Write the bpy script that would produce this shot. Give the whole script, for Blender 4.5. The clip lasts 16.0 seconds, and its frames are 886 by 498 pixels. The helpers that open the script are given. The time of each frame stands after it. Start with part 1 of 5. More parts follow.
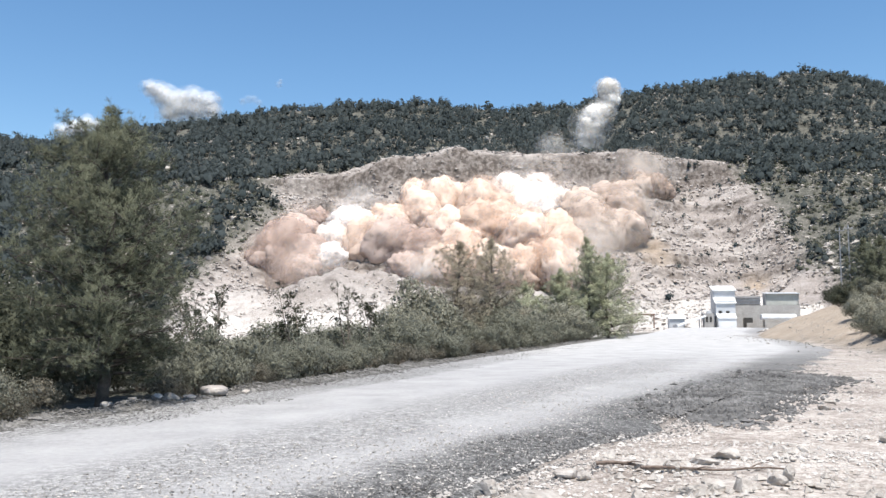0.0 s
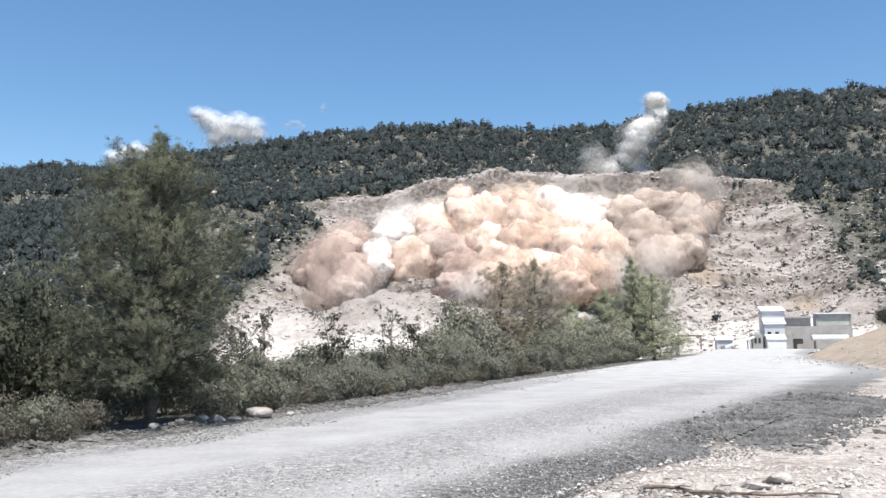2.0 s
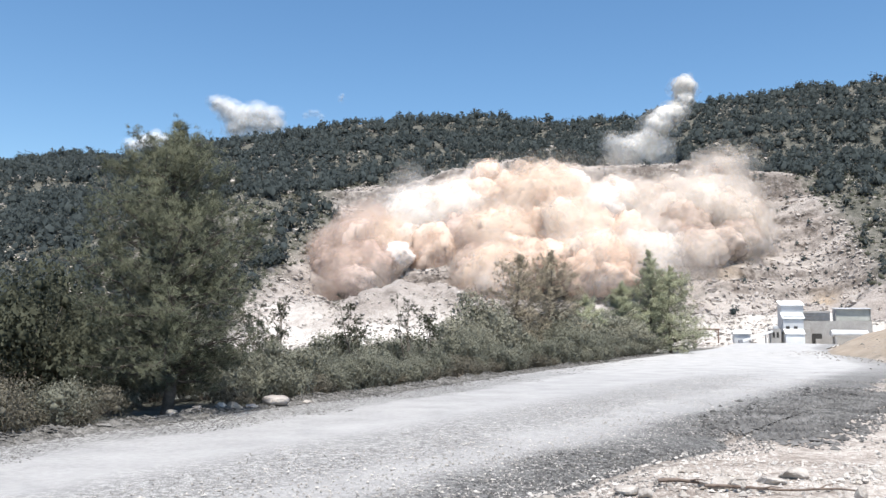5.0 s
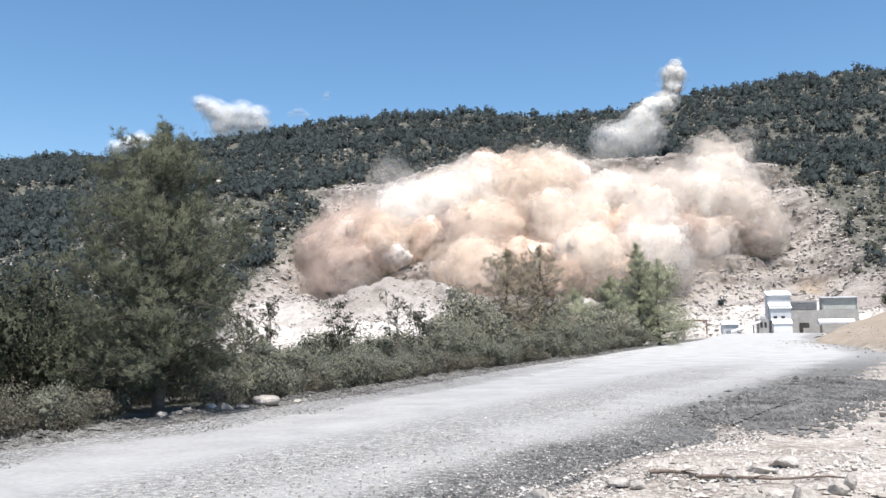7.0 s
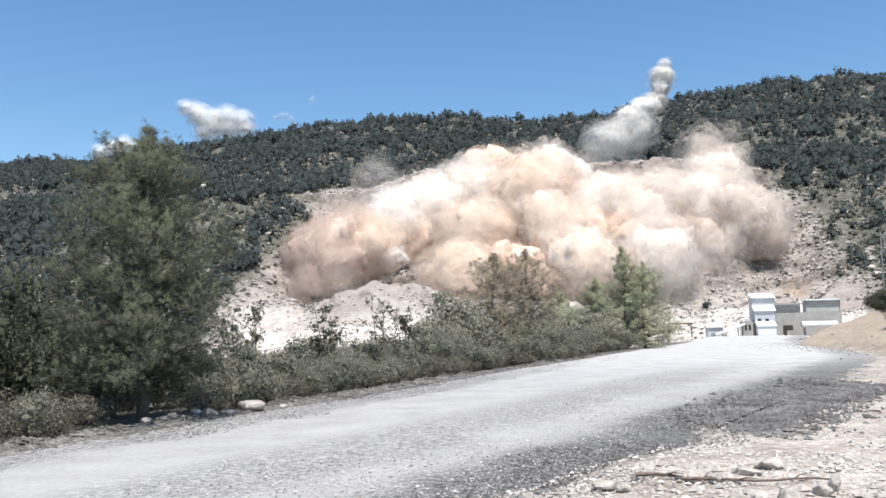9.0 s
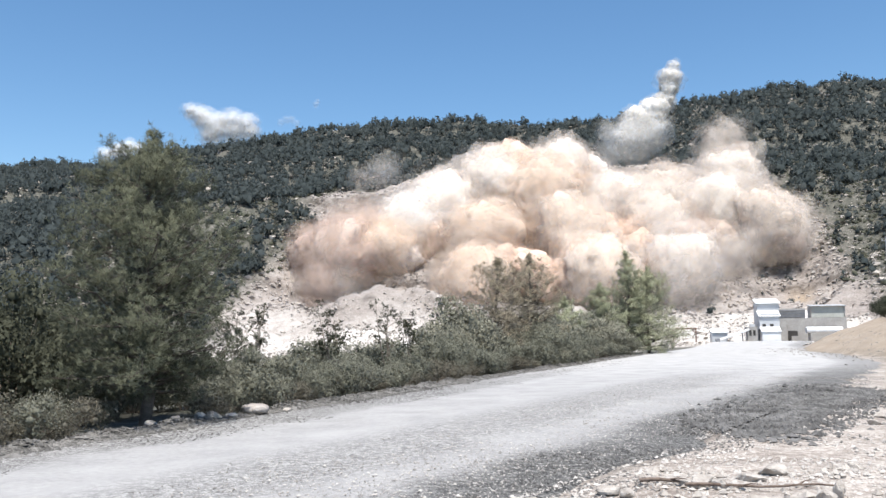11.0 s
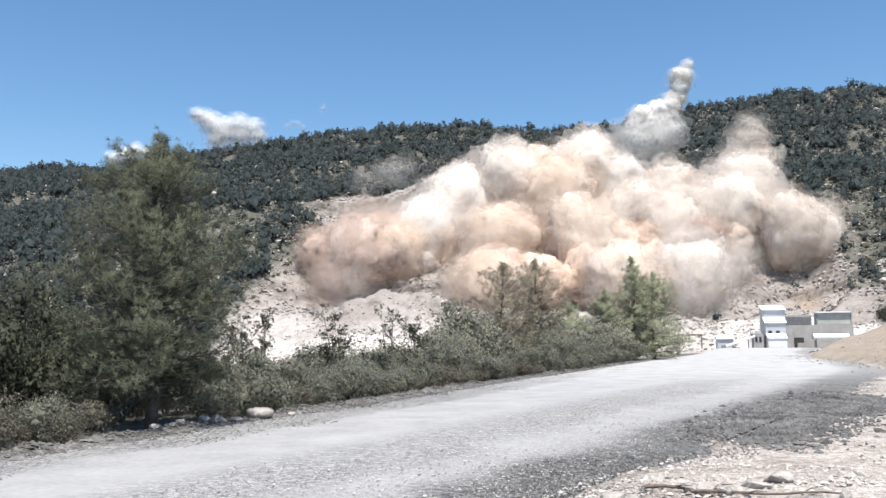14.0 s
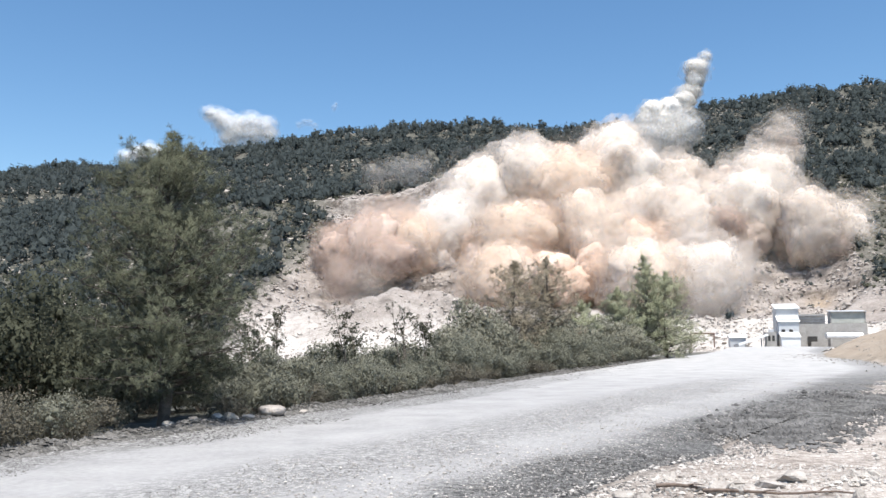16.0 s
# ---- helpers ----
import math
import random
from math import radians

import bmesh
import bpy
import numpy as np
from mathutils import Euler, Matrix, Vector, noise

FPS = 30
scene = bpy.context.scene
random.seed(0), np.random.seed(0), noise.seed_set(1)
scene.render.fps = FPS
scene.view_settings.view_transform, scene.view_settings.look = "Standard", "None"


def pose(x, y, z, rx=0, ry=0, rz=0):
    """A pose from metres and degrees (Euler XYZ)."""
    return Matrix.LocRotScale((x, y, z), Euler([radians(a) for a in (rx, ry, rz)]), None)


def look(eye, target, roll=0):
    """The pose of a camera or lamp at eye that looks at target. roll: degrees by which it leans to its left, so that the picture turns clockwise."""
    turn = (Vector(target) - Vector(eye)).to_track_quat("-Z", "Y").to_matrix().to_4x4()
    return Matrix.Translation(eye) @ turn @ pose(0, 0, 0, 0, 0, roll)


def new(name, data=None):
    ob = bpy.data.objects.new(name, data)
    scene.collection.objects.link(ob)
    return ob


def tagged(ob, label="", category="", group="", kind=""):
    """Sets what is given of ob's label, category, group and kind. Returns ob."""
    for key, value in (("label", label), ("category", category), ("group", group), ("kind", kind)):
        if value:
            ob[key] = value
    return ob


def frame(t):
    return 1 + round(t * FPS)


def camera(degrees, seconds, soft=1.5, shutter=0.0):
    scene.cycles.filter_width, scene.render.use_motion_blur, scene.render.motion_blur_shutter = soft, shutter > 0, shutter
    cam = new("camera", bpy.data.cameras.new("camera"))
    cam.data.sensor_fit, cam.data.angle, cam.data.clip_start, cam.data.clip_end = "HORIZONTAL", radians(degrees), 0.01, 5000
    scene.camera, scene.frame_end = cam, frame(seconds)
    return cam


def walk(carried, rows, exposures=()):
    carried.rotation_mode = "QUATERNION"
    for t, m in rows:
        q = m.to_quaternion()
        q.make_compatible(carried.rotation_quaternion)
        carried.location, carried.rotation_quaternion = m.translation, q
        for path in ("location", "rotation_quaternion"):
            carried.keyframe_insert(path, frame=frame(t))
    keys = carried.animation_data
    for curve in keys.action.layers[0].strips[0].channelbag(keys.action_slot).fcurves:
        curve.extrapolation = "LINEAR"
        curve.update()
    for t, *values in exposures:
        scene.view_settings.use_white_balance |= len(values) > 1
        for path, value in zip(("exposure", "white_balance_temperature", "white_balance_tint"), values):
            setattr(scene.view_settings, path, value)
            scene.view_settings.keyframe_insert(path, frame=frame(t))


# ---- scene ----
# Camera: hand-held, standing at the roadside, turning only.
cam = camera(54.63, 16.0, soft=1.5)
EYE_H = 1.9
PATH = [
    (0.0, 0.0, 4.932, 0.0), (0.5, 0.283, 4.849, -0.281), (1.0, 0.491, 4.995, -0.44), (1.5, 2.472, 5.143, -0.739),
    (2.0, 2.869, 6.38, 0.126), (2.5, 3.523, 6.015, -0.34), (3.0, 3.967, 5.841, -0.724), (3.5, 3.719, 6.024, -0.631),
    (4.0, 3.848, 5.897, -0.69), (6.5, 3.743, 5.614, -0.06), (7.0, 3.254, 5.517, 0.579), (7.5, 3.672, 5.748, 0.244),
    (8.0, 3.534, 6.187, 0.305), (8.5, 2.889, 6.01, 0.65), (9.0, 2.328, 5.766, 0.825), (11.5, 2.795, 6.124, 0.355),
    (12.0, 2.942, 6.207, 0.112), (12.5, 2.847, 6.337, 0.386), (13.0, 2.806, 6.356, 0.353), (13.5, 2.79, 6.35, 0.338),
    (14.0, 2.918, 6.371, 0.28), (14.5, 3.068, 6.354, 0.161), (15.0, 3.283, 6.276, 0.012), (15.5, 3.485, 6.217, -0.074),
    (16.0, 3.679, 6.252, 0.164)]
walk(cam, [(t, pose(0, 0, EYE_H, 90 + pitch, roll, yaw)) for t, yaw, pitch, roll in PATH],
     exposures=[(0.0, 0.55), (16.0, 0.55)])

# ---- world and sun ----
SUN_TO = Vector((0.10, -0.36, 0.93)).normalized()
world = bpy.data.worlds.new("sky")
scene.world = world
scene.cycles.transparent_max_bounces = 64
world.use_nodes = True
wn = world.node_tree.nodes
sky = wn.new("ShaderNodeTexSky")
sky.sky_type = "NISHITA"
sky.sun_disc = False
sky.sun_elevation = math.asin(SUN_TO.z)
sky.sun_rotation = math.atan2(SUN_TO.x, SUN_TO.y)
sky.air_density, sky.dust_density, sky.ozone_density = 1.0, 0.9, 1.1
sky.altitude = 600
wn["Background"].inputs["Strength"].default_value = 0.118
deep = wn.new("ShaderNodeHueSaturation")
deep.inputs["Saturation"].default_value = 1.2
deep.inputs["Hue"].default_value = 0.497
world.node_tree.links.new(sky.outputs[0], deep.inputs["Color"])
world.node_tree.links.new(deep.outputs[0], wn["Background"].inputs["Color"])
sun = new("sun", bpy.data.lights.new("sun", "SUN"))
sun.data.energy, sun.data.angle, sun.data.color = 5.0, radians(0.5), (1.0, 0.96, 0.9)
sun.matrix_world = look((0, 0, 400), Vector((0, 0, 400)) - SUN_TO)


# ---- materials ----
class Nodes:
    """A short way to write node materials."""

    def __init__(self, name):
        self.m = bpy.data.materials.new(name)
        self.m.use_nodes = True
        self.t = self.m.node_tree
        self.b = self.t.nodes["Principled BSDF"]
        self.out = self.t.nodes["Material Output"]

    def add(self, kind, **props):
        n = self.t.nodes.new(kind)
        for k, v in props.items():
            if k == "operation":
                n.operation = v
            elif k == "blend_type":
                n.blend_type = v
            elif k == "attribute_name":
                n.attribute_name = v
        return n

    def link(self, a, b):
        self.t.links.new(a, b)

    def coords(self, use="Object"):
        return self.add("ShaderNodeTexCoord").outputs[use]

    def noise(self, scale, detail=4.0, rough=0.6, use="Object", vec=None):
        n = self.add("ShaderNodeTexNoise")
        n.inputs["Scale"].default_value = scale
        n.inputs["Detail"].default_value = detail
        n.inputs["Roughness"].default_value = rough
        self.link(vec if vec is not None else self.coords(use), n.inputs["Vector"])
        return n.outputs["Fac"]

    def ramp(self, fac, stops):
        n = self.add("ShaderNodeValToRGB")
        e = n.color_ramp.elements
        while len(e) < len(stops):
            e.new(0.5)
        for k, (p, c) in enumerate(stops):
            e[k].position = p
            e[k].color = (*c, 1) if len(c) == 3 else c
        self.link(fac, n.inputs["Fac"])
        return n.outputs["Color"]

    def mix(self, fac, a, b, mode="MIX"):
        n = self.add("ShaderNodeMix")
        n.data_type = "RGBA"
        n.blend_type = mode
        for s, v in ((n.inputs["Factor"], fac), (n.inputs[6], a), (n.inputs[7], b)):
            if isinstance(v, (int, float)):
                s.default_value = v
            elif isinstance(v, tuple):
                s.default_value = (*v, 1)
            else:
                self.link(v, s)
        return n.outputs[2]

    def math(self, op, a, b=0.0, clamp=False):
        n = self.add("ShaderNodeMath", operation=op)
        n.use_clamp = clamp
        for s, v in ((n.inputs[0], a), (n.inputs[1], b)):
            if isinstance(v, (int, float)):
                s.default_value = v
            else:
                self.link(v, s)
        return n.outputs[0]

    def attr(self, name):
        return self.add("ShaderNodeAttribute", attribute_name=name).outputs["Fac"]

    def bump(self, height, strength, distance):
        n = self.add("ShaderNodeBump")
        n.inputs["Strength"].default_value = strength
        n.inputs["Distance"].default_value = distance
        self.link(height, n.inputs["Height"])
        self.link(n.outputs[0], self.b.inputs["Normal"])

    def done(self, color, rough=0.9, metal=0.0, spec=0.3):
        if isinstance(color, tuple):
            self.b.inputs["Base Color"].default_value = (*color, 1)
        else:
            self.link(color, self.b.inputs["Base Color"])
        self.b.inputs["Roughness"].default_value = rough
        self.b.inputs["Metallic"].default_value = metal
        self.b.inputs["Specular IOR Level"].default_value = spec
        return self.m


def mottled(name, dark, light, scale, rough=0.9, bump=0.3, dist=0.02, metal=0.0, spec=0.3, fine=8.0):
    n = Nodes(name)
    a = n.noise(scale)
    b = n.noise(scale * fine, 6.0, 0.7)
    f = n.math("ADD", n.math("MULTIPLY", a, 0.6), n.math("MULTIPLY", b, 0.4))
    if bump:
        n.bump(b, bump, dist)
    return n.done(n.ramp(f, [(0.36, dark), (0.64, light)]), rough, metal, spec)


def leafy(name, dark, light, brown=None, grain=1.6):
    """Foliage: hue differs from leaf clump to leaf clump and from plant to plant; a little light passes through."""
    n = Nodes(name)
    isl = n.add("ShaderNodeNewGeometry").outputs["Random Per Island"]
    ob = n.add("ShaderNodeObjectInfo").outputs["Random"]
    tone = n.noise(grain, 3, 0.6)
    f = n.math("ADD", n.math("ADD", n.math("MULTIPLY", isl, 0.35), n.math("MULTIPLY", tone, 0.5)), n.math("MULTIPLY", ob, 0.2))
    stops = [(0.2, dark), (0.75, light)]
    if brown:
        stops += [(0.86, light), (0.98, brown)]
    col = n.ramp(f, stops)
    m = n.done(col, 0.8, 0.0, 0.08)
    tr = n.add("ShaderNodeBsdfTranslucent")
    n.link(col, tr.inputs["Color"])
    mx = n.add("ShaderNodeMixShader")
    mx.inputs[0].default_value = 0.4
    n.link(n.b.outputs[0], mx.inputs[1])
    n.link(tr.outputs[0], mx.inputs[2])
    n.link(mx.outputs[0], n.out.inputs["Surface"])
    return m


def ground_material():
    n = Nodes("ground")
    big, mid, fine = n.noise(0.035, 5), n.noise(0.35, 6, 0.7), n.noise(6.0, 5, 0.7)
    veg = n.ramp(n.math("ADD", n.math("MULTIPLY", mid, 0.6), n.math("MULTIPLY", fine, 0.4)),
                 [(0.36, (0.056, 0.058, 0.047)), (0.52, (0.105, 0.102, 0.086)), (0.66, (0.22, 0.205, 0.178))])
    chips = n.noise(1.3, 4, 0.8)
    rockn = n.math("ADD", n.math("ADD", n.math("MULTIPLY", mid, 0.3), n.math("MULTIPLY", big, 0.3)), n.math("MULTIPLY", chips, 0.4))
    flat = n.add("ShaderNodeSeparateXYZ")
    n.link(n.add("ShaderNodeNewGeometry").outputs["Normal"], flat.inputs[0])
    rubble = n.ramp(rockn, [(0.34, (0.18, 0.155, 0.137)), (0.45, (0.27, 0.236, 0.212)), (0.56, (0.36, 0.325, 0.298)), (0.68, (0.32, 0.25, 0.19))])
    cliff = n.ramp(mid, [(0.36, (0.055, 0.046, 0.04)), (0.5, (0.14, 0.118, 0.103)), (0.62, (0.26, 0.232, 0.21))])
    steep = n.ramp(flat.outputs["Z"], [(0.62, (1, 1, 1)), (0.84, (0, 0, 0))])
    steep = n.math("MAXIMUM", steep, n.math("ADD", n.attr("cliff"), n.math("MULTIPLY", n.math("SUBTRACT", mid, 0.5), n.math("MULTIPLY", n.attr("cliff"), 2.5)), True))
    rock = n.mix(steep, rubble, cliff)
    rock = n.mix(n.math("MULTIPLY", n.attr("ochre"), n.math("MULTIPLY", mid, 1.6), True), rock, (0.36, 0.26, 0.155))
    fresh = n.ramp(rockn, [(0.38, (0.32, 0.285, 0.25)), (0.48, (0.50, 0.46, 0.42)), (0.6, (0.66, 0.62, 0.58))])
    rock = n.mix(n.math("ADD", n.attr("fresh"), n.math("MULTIPLY", n.math("SUBTRACT", big, 0.5), 1.6), True), rock, fresh)
    sand = n.ramp(n.math("ADD", n.math("MULTIPLY", mid, 0.5), n.math("MULTIPLY", fine, 0.5)),
                  [(0.35, (0.27, 0.218, 0.168)), (0.65, (0.40, 0.338, 0.272))])
    grit = n.noise(28.0, 4, 0.8)
    lot = n.ramp(n.math("ADD", n.math("MULTIPLY", mid, 0.3), n.math("ADD", n.math("MULTIPLY", fine, 0.35), n.math("MULTIPLY", grit, 0.35))),
                 [(0.43, (0.19, 0.158, 0.135)), (0.5, (0.33, 0.29, 0.255)), (0.57, (0.52, 0.475, 0.43))])
    jag = n.math("MULTIPLY", n.math("SUBTRACT", mid, 0.5), 0.9)

    def mask(name):
        a = n.attr(name)
        edge = n.math("MULTIPLY", n.math("MULTIPLY", a, n.math("SUBTRACT", 1.0, a)), 4.0)
        return n.math("ADD", a, n.math("MULTIPLY", jag, edge), True)
    c = n.mix(mask("rock"), veg, rock)
    c = n.mix(mask("sand"), c, sand)
    c = n.mix(mask("lot"), c, lot)
    chip = n.ramp(n.math("ADD", n.math("MULTIPLY", fine, 0.5), n.math("MULTIPLY", grit, 0.5)),
                  [(0.42, (0.055, 0.052, 0.048)), (0.5, (0.125, 0.12, 0.112)), (0.58, (0.27, 0.258, 0.242))])
    c = n.mix(n.attr("berm"), c, chip)
    n.bump(n.math("ADD", n.math("ADD", mid, n.math("MULTIPLY", chips, n.math("MULTIPLY", n.attr("rock"), 0.9))), n.math("MULTIPLY", fine, 0.12)), 0.7, 0.6)
    return n.done(c, 0.95, 0.0, 0.15)


def road_material():
    """Dusty limestone gravel: pale packed wheel tracks between bands of loose grey stone."""
    n = Nodes("gravel_road")
    mid, fine, grit = n.noise(0.6, 5, 0.65), n.noise(9.0, 5, 0.75), n.noise(30.0, 3, 0.8)
    across = n.math("ADD", n.attr("across"), n.math("MULTIPLY", n.math("SUBTRACT", mid, 0.5), 0.12))
    band = n.ramp(across, [(0.0, (0.0,) * 3), (0.15, (0.15,) * 3), (0.21, (0.88,) * 3), (0.44, (1.0,) * 3), (0.54, (0.42,) * 3), (0.66, (0.35,) * 3),
                           (0.73, (0.85,) * 3), (0.79, (0.8,) * 3), (0.86, (0.1,) * 3), (1.0, (0.0,) * 3)])
    stone = n.ramp(n.math("ADD", n.math("MULTIPLY", fine, 0.5), n.math("MULTIPLY", grit, 0.5)),
                   [(0.43, (0.06, 0.058, 0.056)), (0.5, (0.19, 0.185, 0.178)), (0.57, (0.46, 0.45, 0.43))])
    dust = n.ramp(n.math("ADD", n.math("MULTIPLY", mid, 0.6), n.math("MULTIPLY", fine, 0.4)),
                  [(0.36, (0.29, 0.285, 0.28)), (0.62, (0.40, 0.39, 0.38))])
    n.bump(n.math("ADD", n.math("MULTIPLY", grit, 0.5), fine), 0.6, 0.05)
    coarse = n.ramp(across, [(0.80, (1.0,) * 3), (0.88, (0.5,) * 3)])
    stone = n.mix(1.0, stone, coarse, "MULTIPLY")
    pale = n.ramp(mid, [(0.36, (0.34, 0.335, 0.325)), (0.62, (0.46, 0.45, 0.44))])
    band = n.math("ADD", n.attr("along"), band, True)
    return n.done(n.mix(band, stone, n.mix(n.attr("along"), dust, pale)), 0.92, 0.0, 0.2)


def dust_material(name, low, high, soft, knobs=1.0, glow=0.36, ragged=2.2):
    """Airborne dust: diffuse, lets light through, and thins out towards its outer layers."""
    n = Nodes(name)
    rnd = n.add("ShaderNodeObjectInfo").outputs["Random"]
    here = n.coords()
    away = n.add("ShaderNodeVectorMath", operation="ADD")
    n.link(here, away.inputs[0])
    n.link(n.math("MULTIPLY", rnd, 60.0), away.inputs[1])
    where = away.outputs[0]
    big, fine = n.noise(1.6, 4, 0.55, vec=where), n.noise(5.0, 5, 0.6, vec=where)
    col = n.ramp(n.math("ADD", n.math("MULTIPLY", big, 0.65), n.math("MULTIPLY", rnd, 0.35)), [(0.3, low), (0.7, high)])
    n.done(col, 1.0, 0.0, 0.0)
    # the shading follows the billow's round form more than its knobs
    turn = n.add("ShaderNodeVectorTransform")
    turn.vector_type, turn.convert_from, turn.convert_to = "NORMAL", "OBJECT", "WORLD"
    n.link(here, turn.inputs[0])
    unit = n.add("ShaderNodeVectorMath", operation="NORMALIZE")
    n.link(turn.outputs[0], unit.inputs[0])
    own = n.add("ShaderNodeNewGeometry").outputs["Normal"]
    both = n.add("ShaderNodeVectorMath", operation="ADD")
    n.link(unit.outputs[0], both.inputs[0])
    grow = n.add("ShaderNodeVectorMath", operation="SCALE")
    grow.inputs["Scale"].default_value = knobs
    n.link(own, grow.inputs[0])
    n.link(grow.outputs[0], both.inputs[1])
    norm = n.add("ShaderNodeVectorMath", operation="NORMALIZE")
    n.link(both.outputs[0], norm.inputs[0])
    bump = n.add("ShaderNodeBump")
    bump.inputs["Strength"].default_value = 0.35
    bump.inputs["Distance"].default_value = 3.0
    n.link(n.math("ADD", big, n.math("MULTIPLY", fine, 0.35)), bump.inputs["Height"])
    n.link(norm.outputs[0], bump.inputs["Normal"])
    n.link(bump.outputs[0], n.b.inputs["Normal"])
    tr = n.add("ShaderNodeBsdfTranslucent")
    n.link(col, tr.inputs["Color"])
    n.link(norm.outputs[0], tr.inputs["Normal"])
    mx = n.add("ShaderNodeMixShader")
    mx.inputs[0].default_value = glow
    n.link(n.b.outputs[0], mx.inputs[1])
    n.link(tr.outputs[0], mx.inputs[2])
    clear = n.add("ShaderNodeBsdfTransparent")
    wisp = n.noise(2.4, 5, 0.62, vec=where)
    a = n.math("ADD", n.math("MULTIPLY", n.math("SUBTRACT", wisp, 0.5), ragged), soft, True)
    dens = n.attr("dens")
    alpha = n.math("MAXIMUM", n.math("MULTIPLY", a, dens), n.math("MULTIPLY", n.math("SUBTRACT", dens, 0.75), 4.0), True)
    m2 = n.add("ShaderNodeMixShader")
    n.link(alpha, m2.inputs[0])
    n.link(clear.outputs[0], m2.inputs[1])
    n.link(mx.outputs[0], m2.inputs[2])
    n.link(m2.outputs[0], n.out.inputs["Surface"])
    return n.m


GROUND, ROAD = ground_material(), road_material()
BARK = mottled("pine_bark", (0.05, 0.042, 0.036), (0.14, 0.118, 0.10), 6, bump=0.6)
TWIG = mottled("grey_twig", (0.12, 0.10, 0.08), (0.26, 0.22, 0.18), 10)
NEEDLE = leafy("pine_needles", (0.078, 0.09, 0.064), (0.185, 0.193, 0.135))
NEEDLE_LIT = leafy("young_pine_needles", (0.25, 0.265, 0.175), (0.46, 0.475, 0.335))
LEAF = leafy("olive_shrub_leaves", (0.13, 0.135, 0.104), (0.27, 0.268, 0.212), (0.30, 0.27, 0.21))
# lighter, greyer shrub leaves: dusty haze in the air put into the colour
LEAF_TALL = leafy("hazed_thicket_leaves", (0.175, 0.175, 0.135), (0.34, 0.33, 0.262), (0.36, 0.32, 0.25))
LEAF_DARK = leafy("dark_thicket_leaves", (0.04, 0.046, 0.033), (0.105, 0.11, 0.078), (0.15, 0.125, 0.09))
LEAF_DRY = leafy("dry_scrub", (0.11, 0.10, 0.078), (0.22, 0.203, 0.16))
# cooled, lifted green: the haze of distance is put into the leaf colour
WOODS = leafy("hazed_pine_woods", (0.038, 0.050, 0.052), (0.077, 0.092, 0.092), None, 0.07)
SCRUB = leafy("grey_green_scrub", (0.05, 0.058, 0.045), (0.14, 0.142, 0.108), (0.19, 0.165, 0.125), 0.1)
NEEDLE_DRY = leafy("thin_dusty_needles", (0.26, 0.225, 0.165), (0.45, 0.40, 0.31))
ROCK = mottled("limestone", (0.27, 0.238, 0.208), (0.53, 0.49, 0.445), 1.2, bump=0.5, dist=0.1)
ROCK_FAR = mottled("quarry_limestone", (0.26, 0.225, 0.203), (0.47, 0.43, 0.395), 0.15, bump=0.5, dist=0.6)
STONE = mottled("gravel_stone", (0.30, 0.275, 0.25), (0.62, 0.58, 0.535), 0.9, bump=0.3)
STONE_MID = mottled("dusty_verge_stone", (0.17, 0.158, 0.145), (0.40, 0.375, 0.345), 0.9, bump=0.3)
STONE_BERM = mottled("grey_berm_stone", (0.055, 0.052, 0.048), (0.21, 0.20, 0.187), 0.9, bump=0.3)
STONE_DARK = mottled("dark_gravel_stone", (0.045, 0.043, 0.041), (0.20, 0.193, 0.185), 0.9, bump=0.3)
WHITE_METAL = mottled("white_sheet_metal", (0.70, 0.70, 0.69), (0.84, 0.84, 0.83), 0.5, 0.5, 0.05, spec=0.4)
GREY_METAL = mottled("grey_sheet_metal", (0.40, 0.41, 0.425), (0.52, 0.53, 0.54), 0.5, 0.5, 0.05, spec=0.4)
BRANCH = mottled("weathered_branch", (0.09, 0.066, 0.052), (0.22, 0.17, 0.14), 14, bump=0.5)
CONCRETE = mottled("dusty_concrete", (0.28, 0.268, 0.25), (0.43, 0.41, 0.385), 0.4)
PANEL = mottled("weathered_panel", (0.33, 0.335, 0.305), (0.44, 0.445, 0.41), 0.5)
# near-black: the shade inside openings and gaps, put into the colour
DARK = mottled("opening_shade", (0.03, 0.03, 0.03), (0.07, 0.065, 0.06), 0.5)
RUST = mottled("weathered_wood", (0.12, 0.075, 0.055), (0.26, 0.17, 0.13), 6, bump=0.5)
STEEL = mottled("galvanised_steel", (0.22, 0.22, 0.23), (0.36, 0.36, 0.37), 3, 0.6, 0.1, metal=0.5)
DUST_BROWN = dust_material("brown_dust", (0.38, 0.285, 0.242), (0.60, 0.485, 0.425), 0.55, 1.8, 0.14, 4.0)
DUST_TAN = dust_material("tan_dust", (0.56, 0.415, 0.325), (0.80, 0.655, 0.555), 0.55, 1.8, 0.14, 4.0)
DUST_PALE = dust_material("pale_dust", (0.80, 0.69, 0.62), (0.93, 0.87, 0.82), 0.55, 1.4, 0.2, 4.0)
DUST_GREY = dust_material("grey_dust", (0.36, 0.28, 0.235), (0.60, 0.50, 0.43), 0.55, 1.8, 0.14, 4.0)
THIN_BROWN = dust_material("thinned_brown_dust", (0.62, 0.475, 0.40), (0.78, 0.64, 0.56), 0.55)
THIN_TAN = dust_material("thinned_tan_dust", (0.87, 0.71, 0.585), (0.965, 0.85, 0.745), 0.55)
THIN_PALE = dust_material("thinned_pale_dust", (0.95, 0.85, 0.765), (0.985, 0.94, 0.89), 0.55)
THIN_GREY = dust_material("thinned_grey_dust", (0.84, 0.735, 0.645), (0.95, 0.88, 0.81), 0.55)
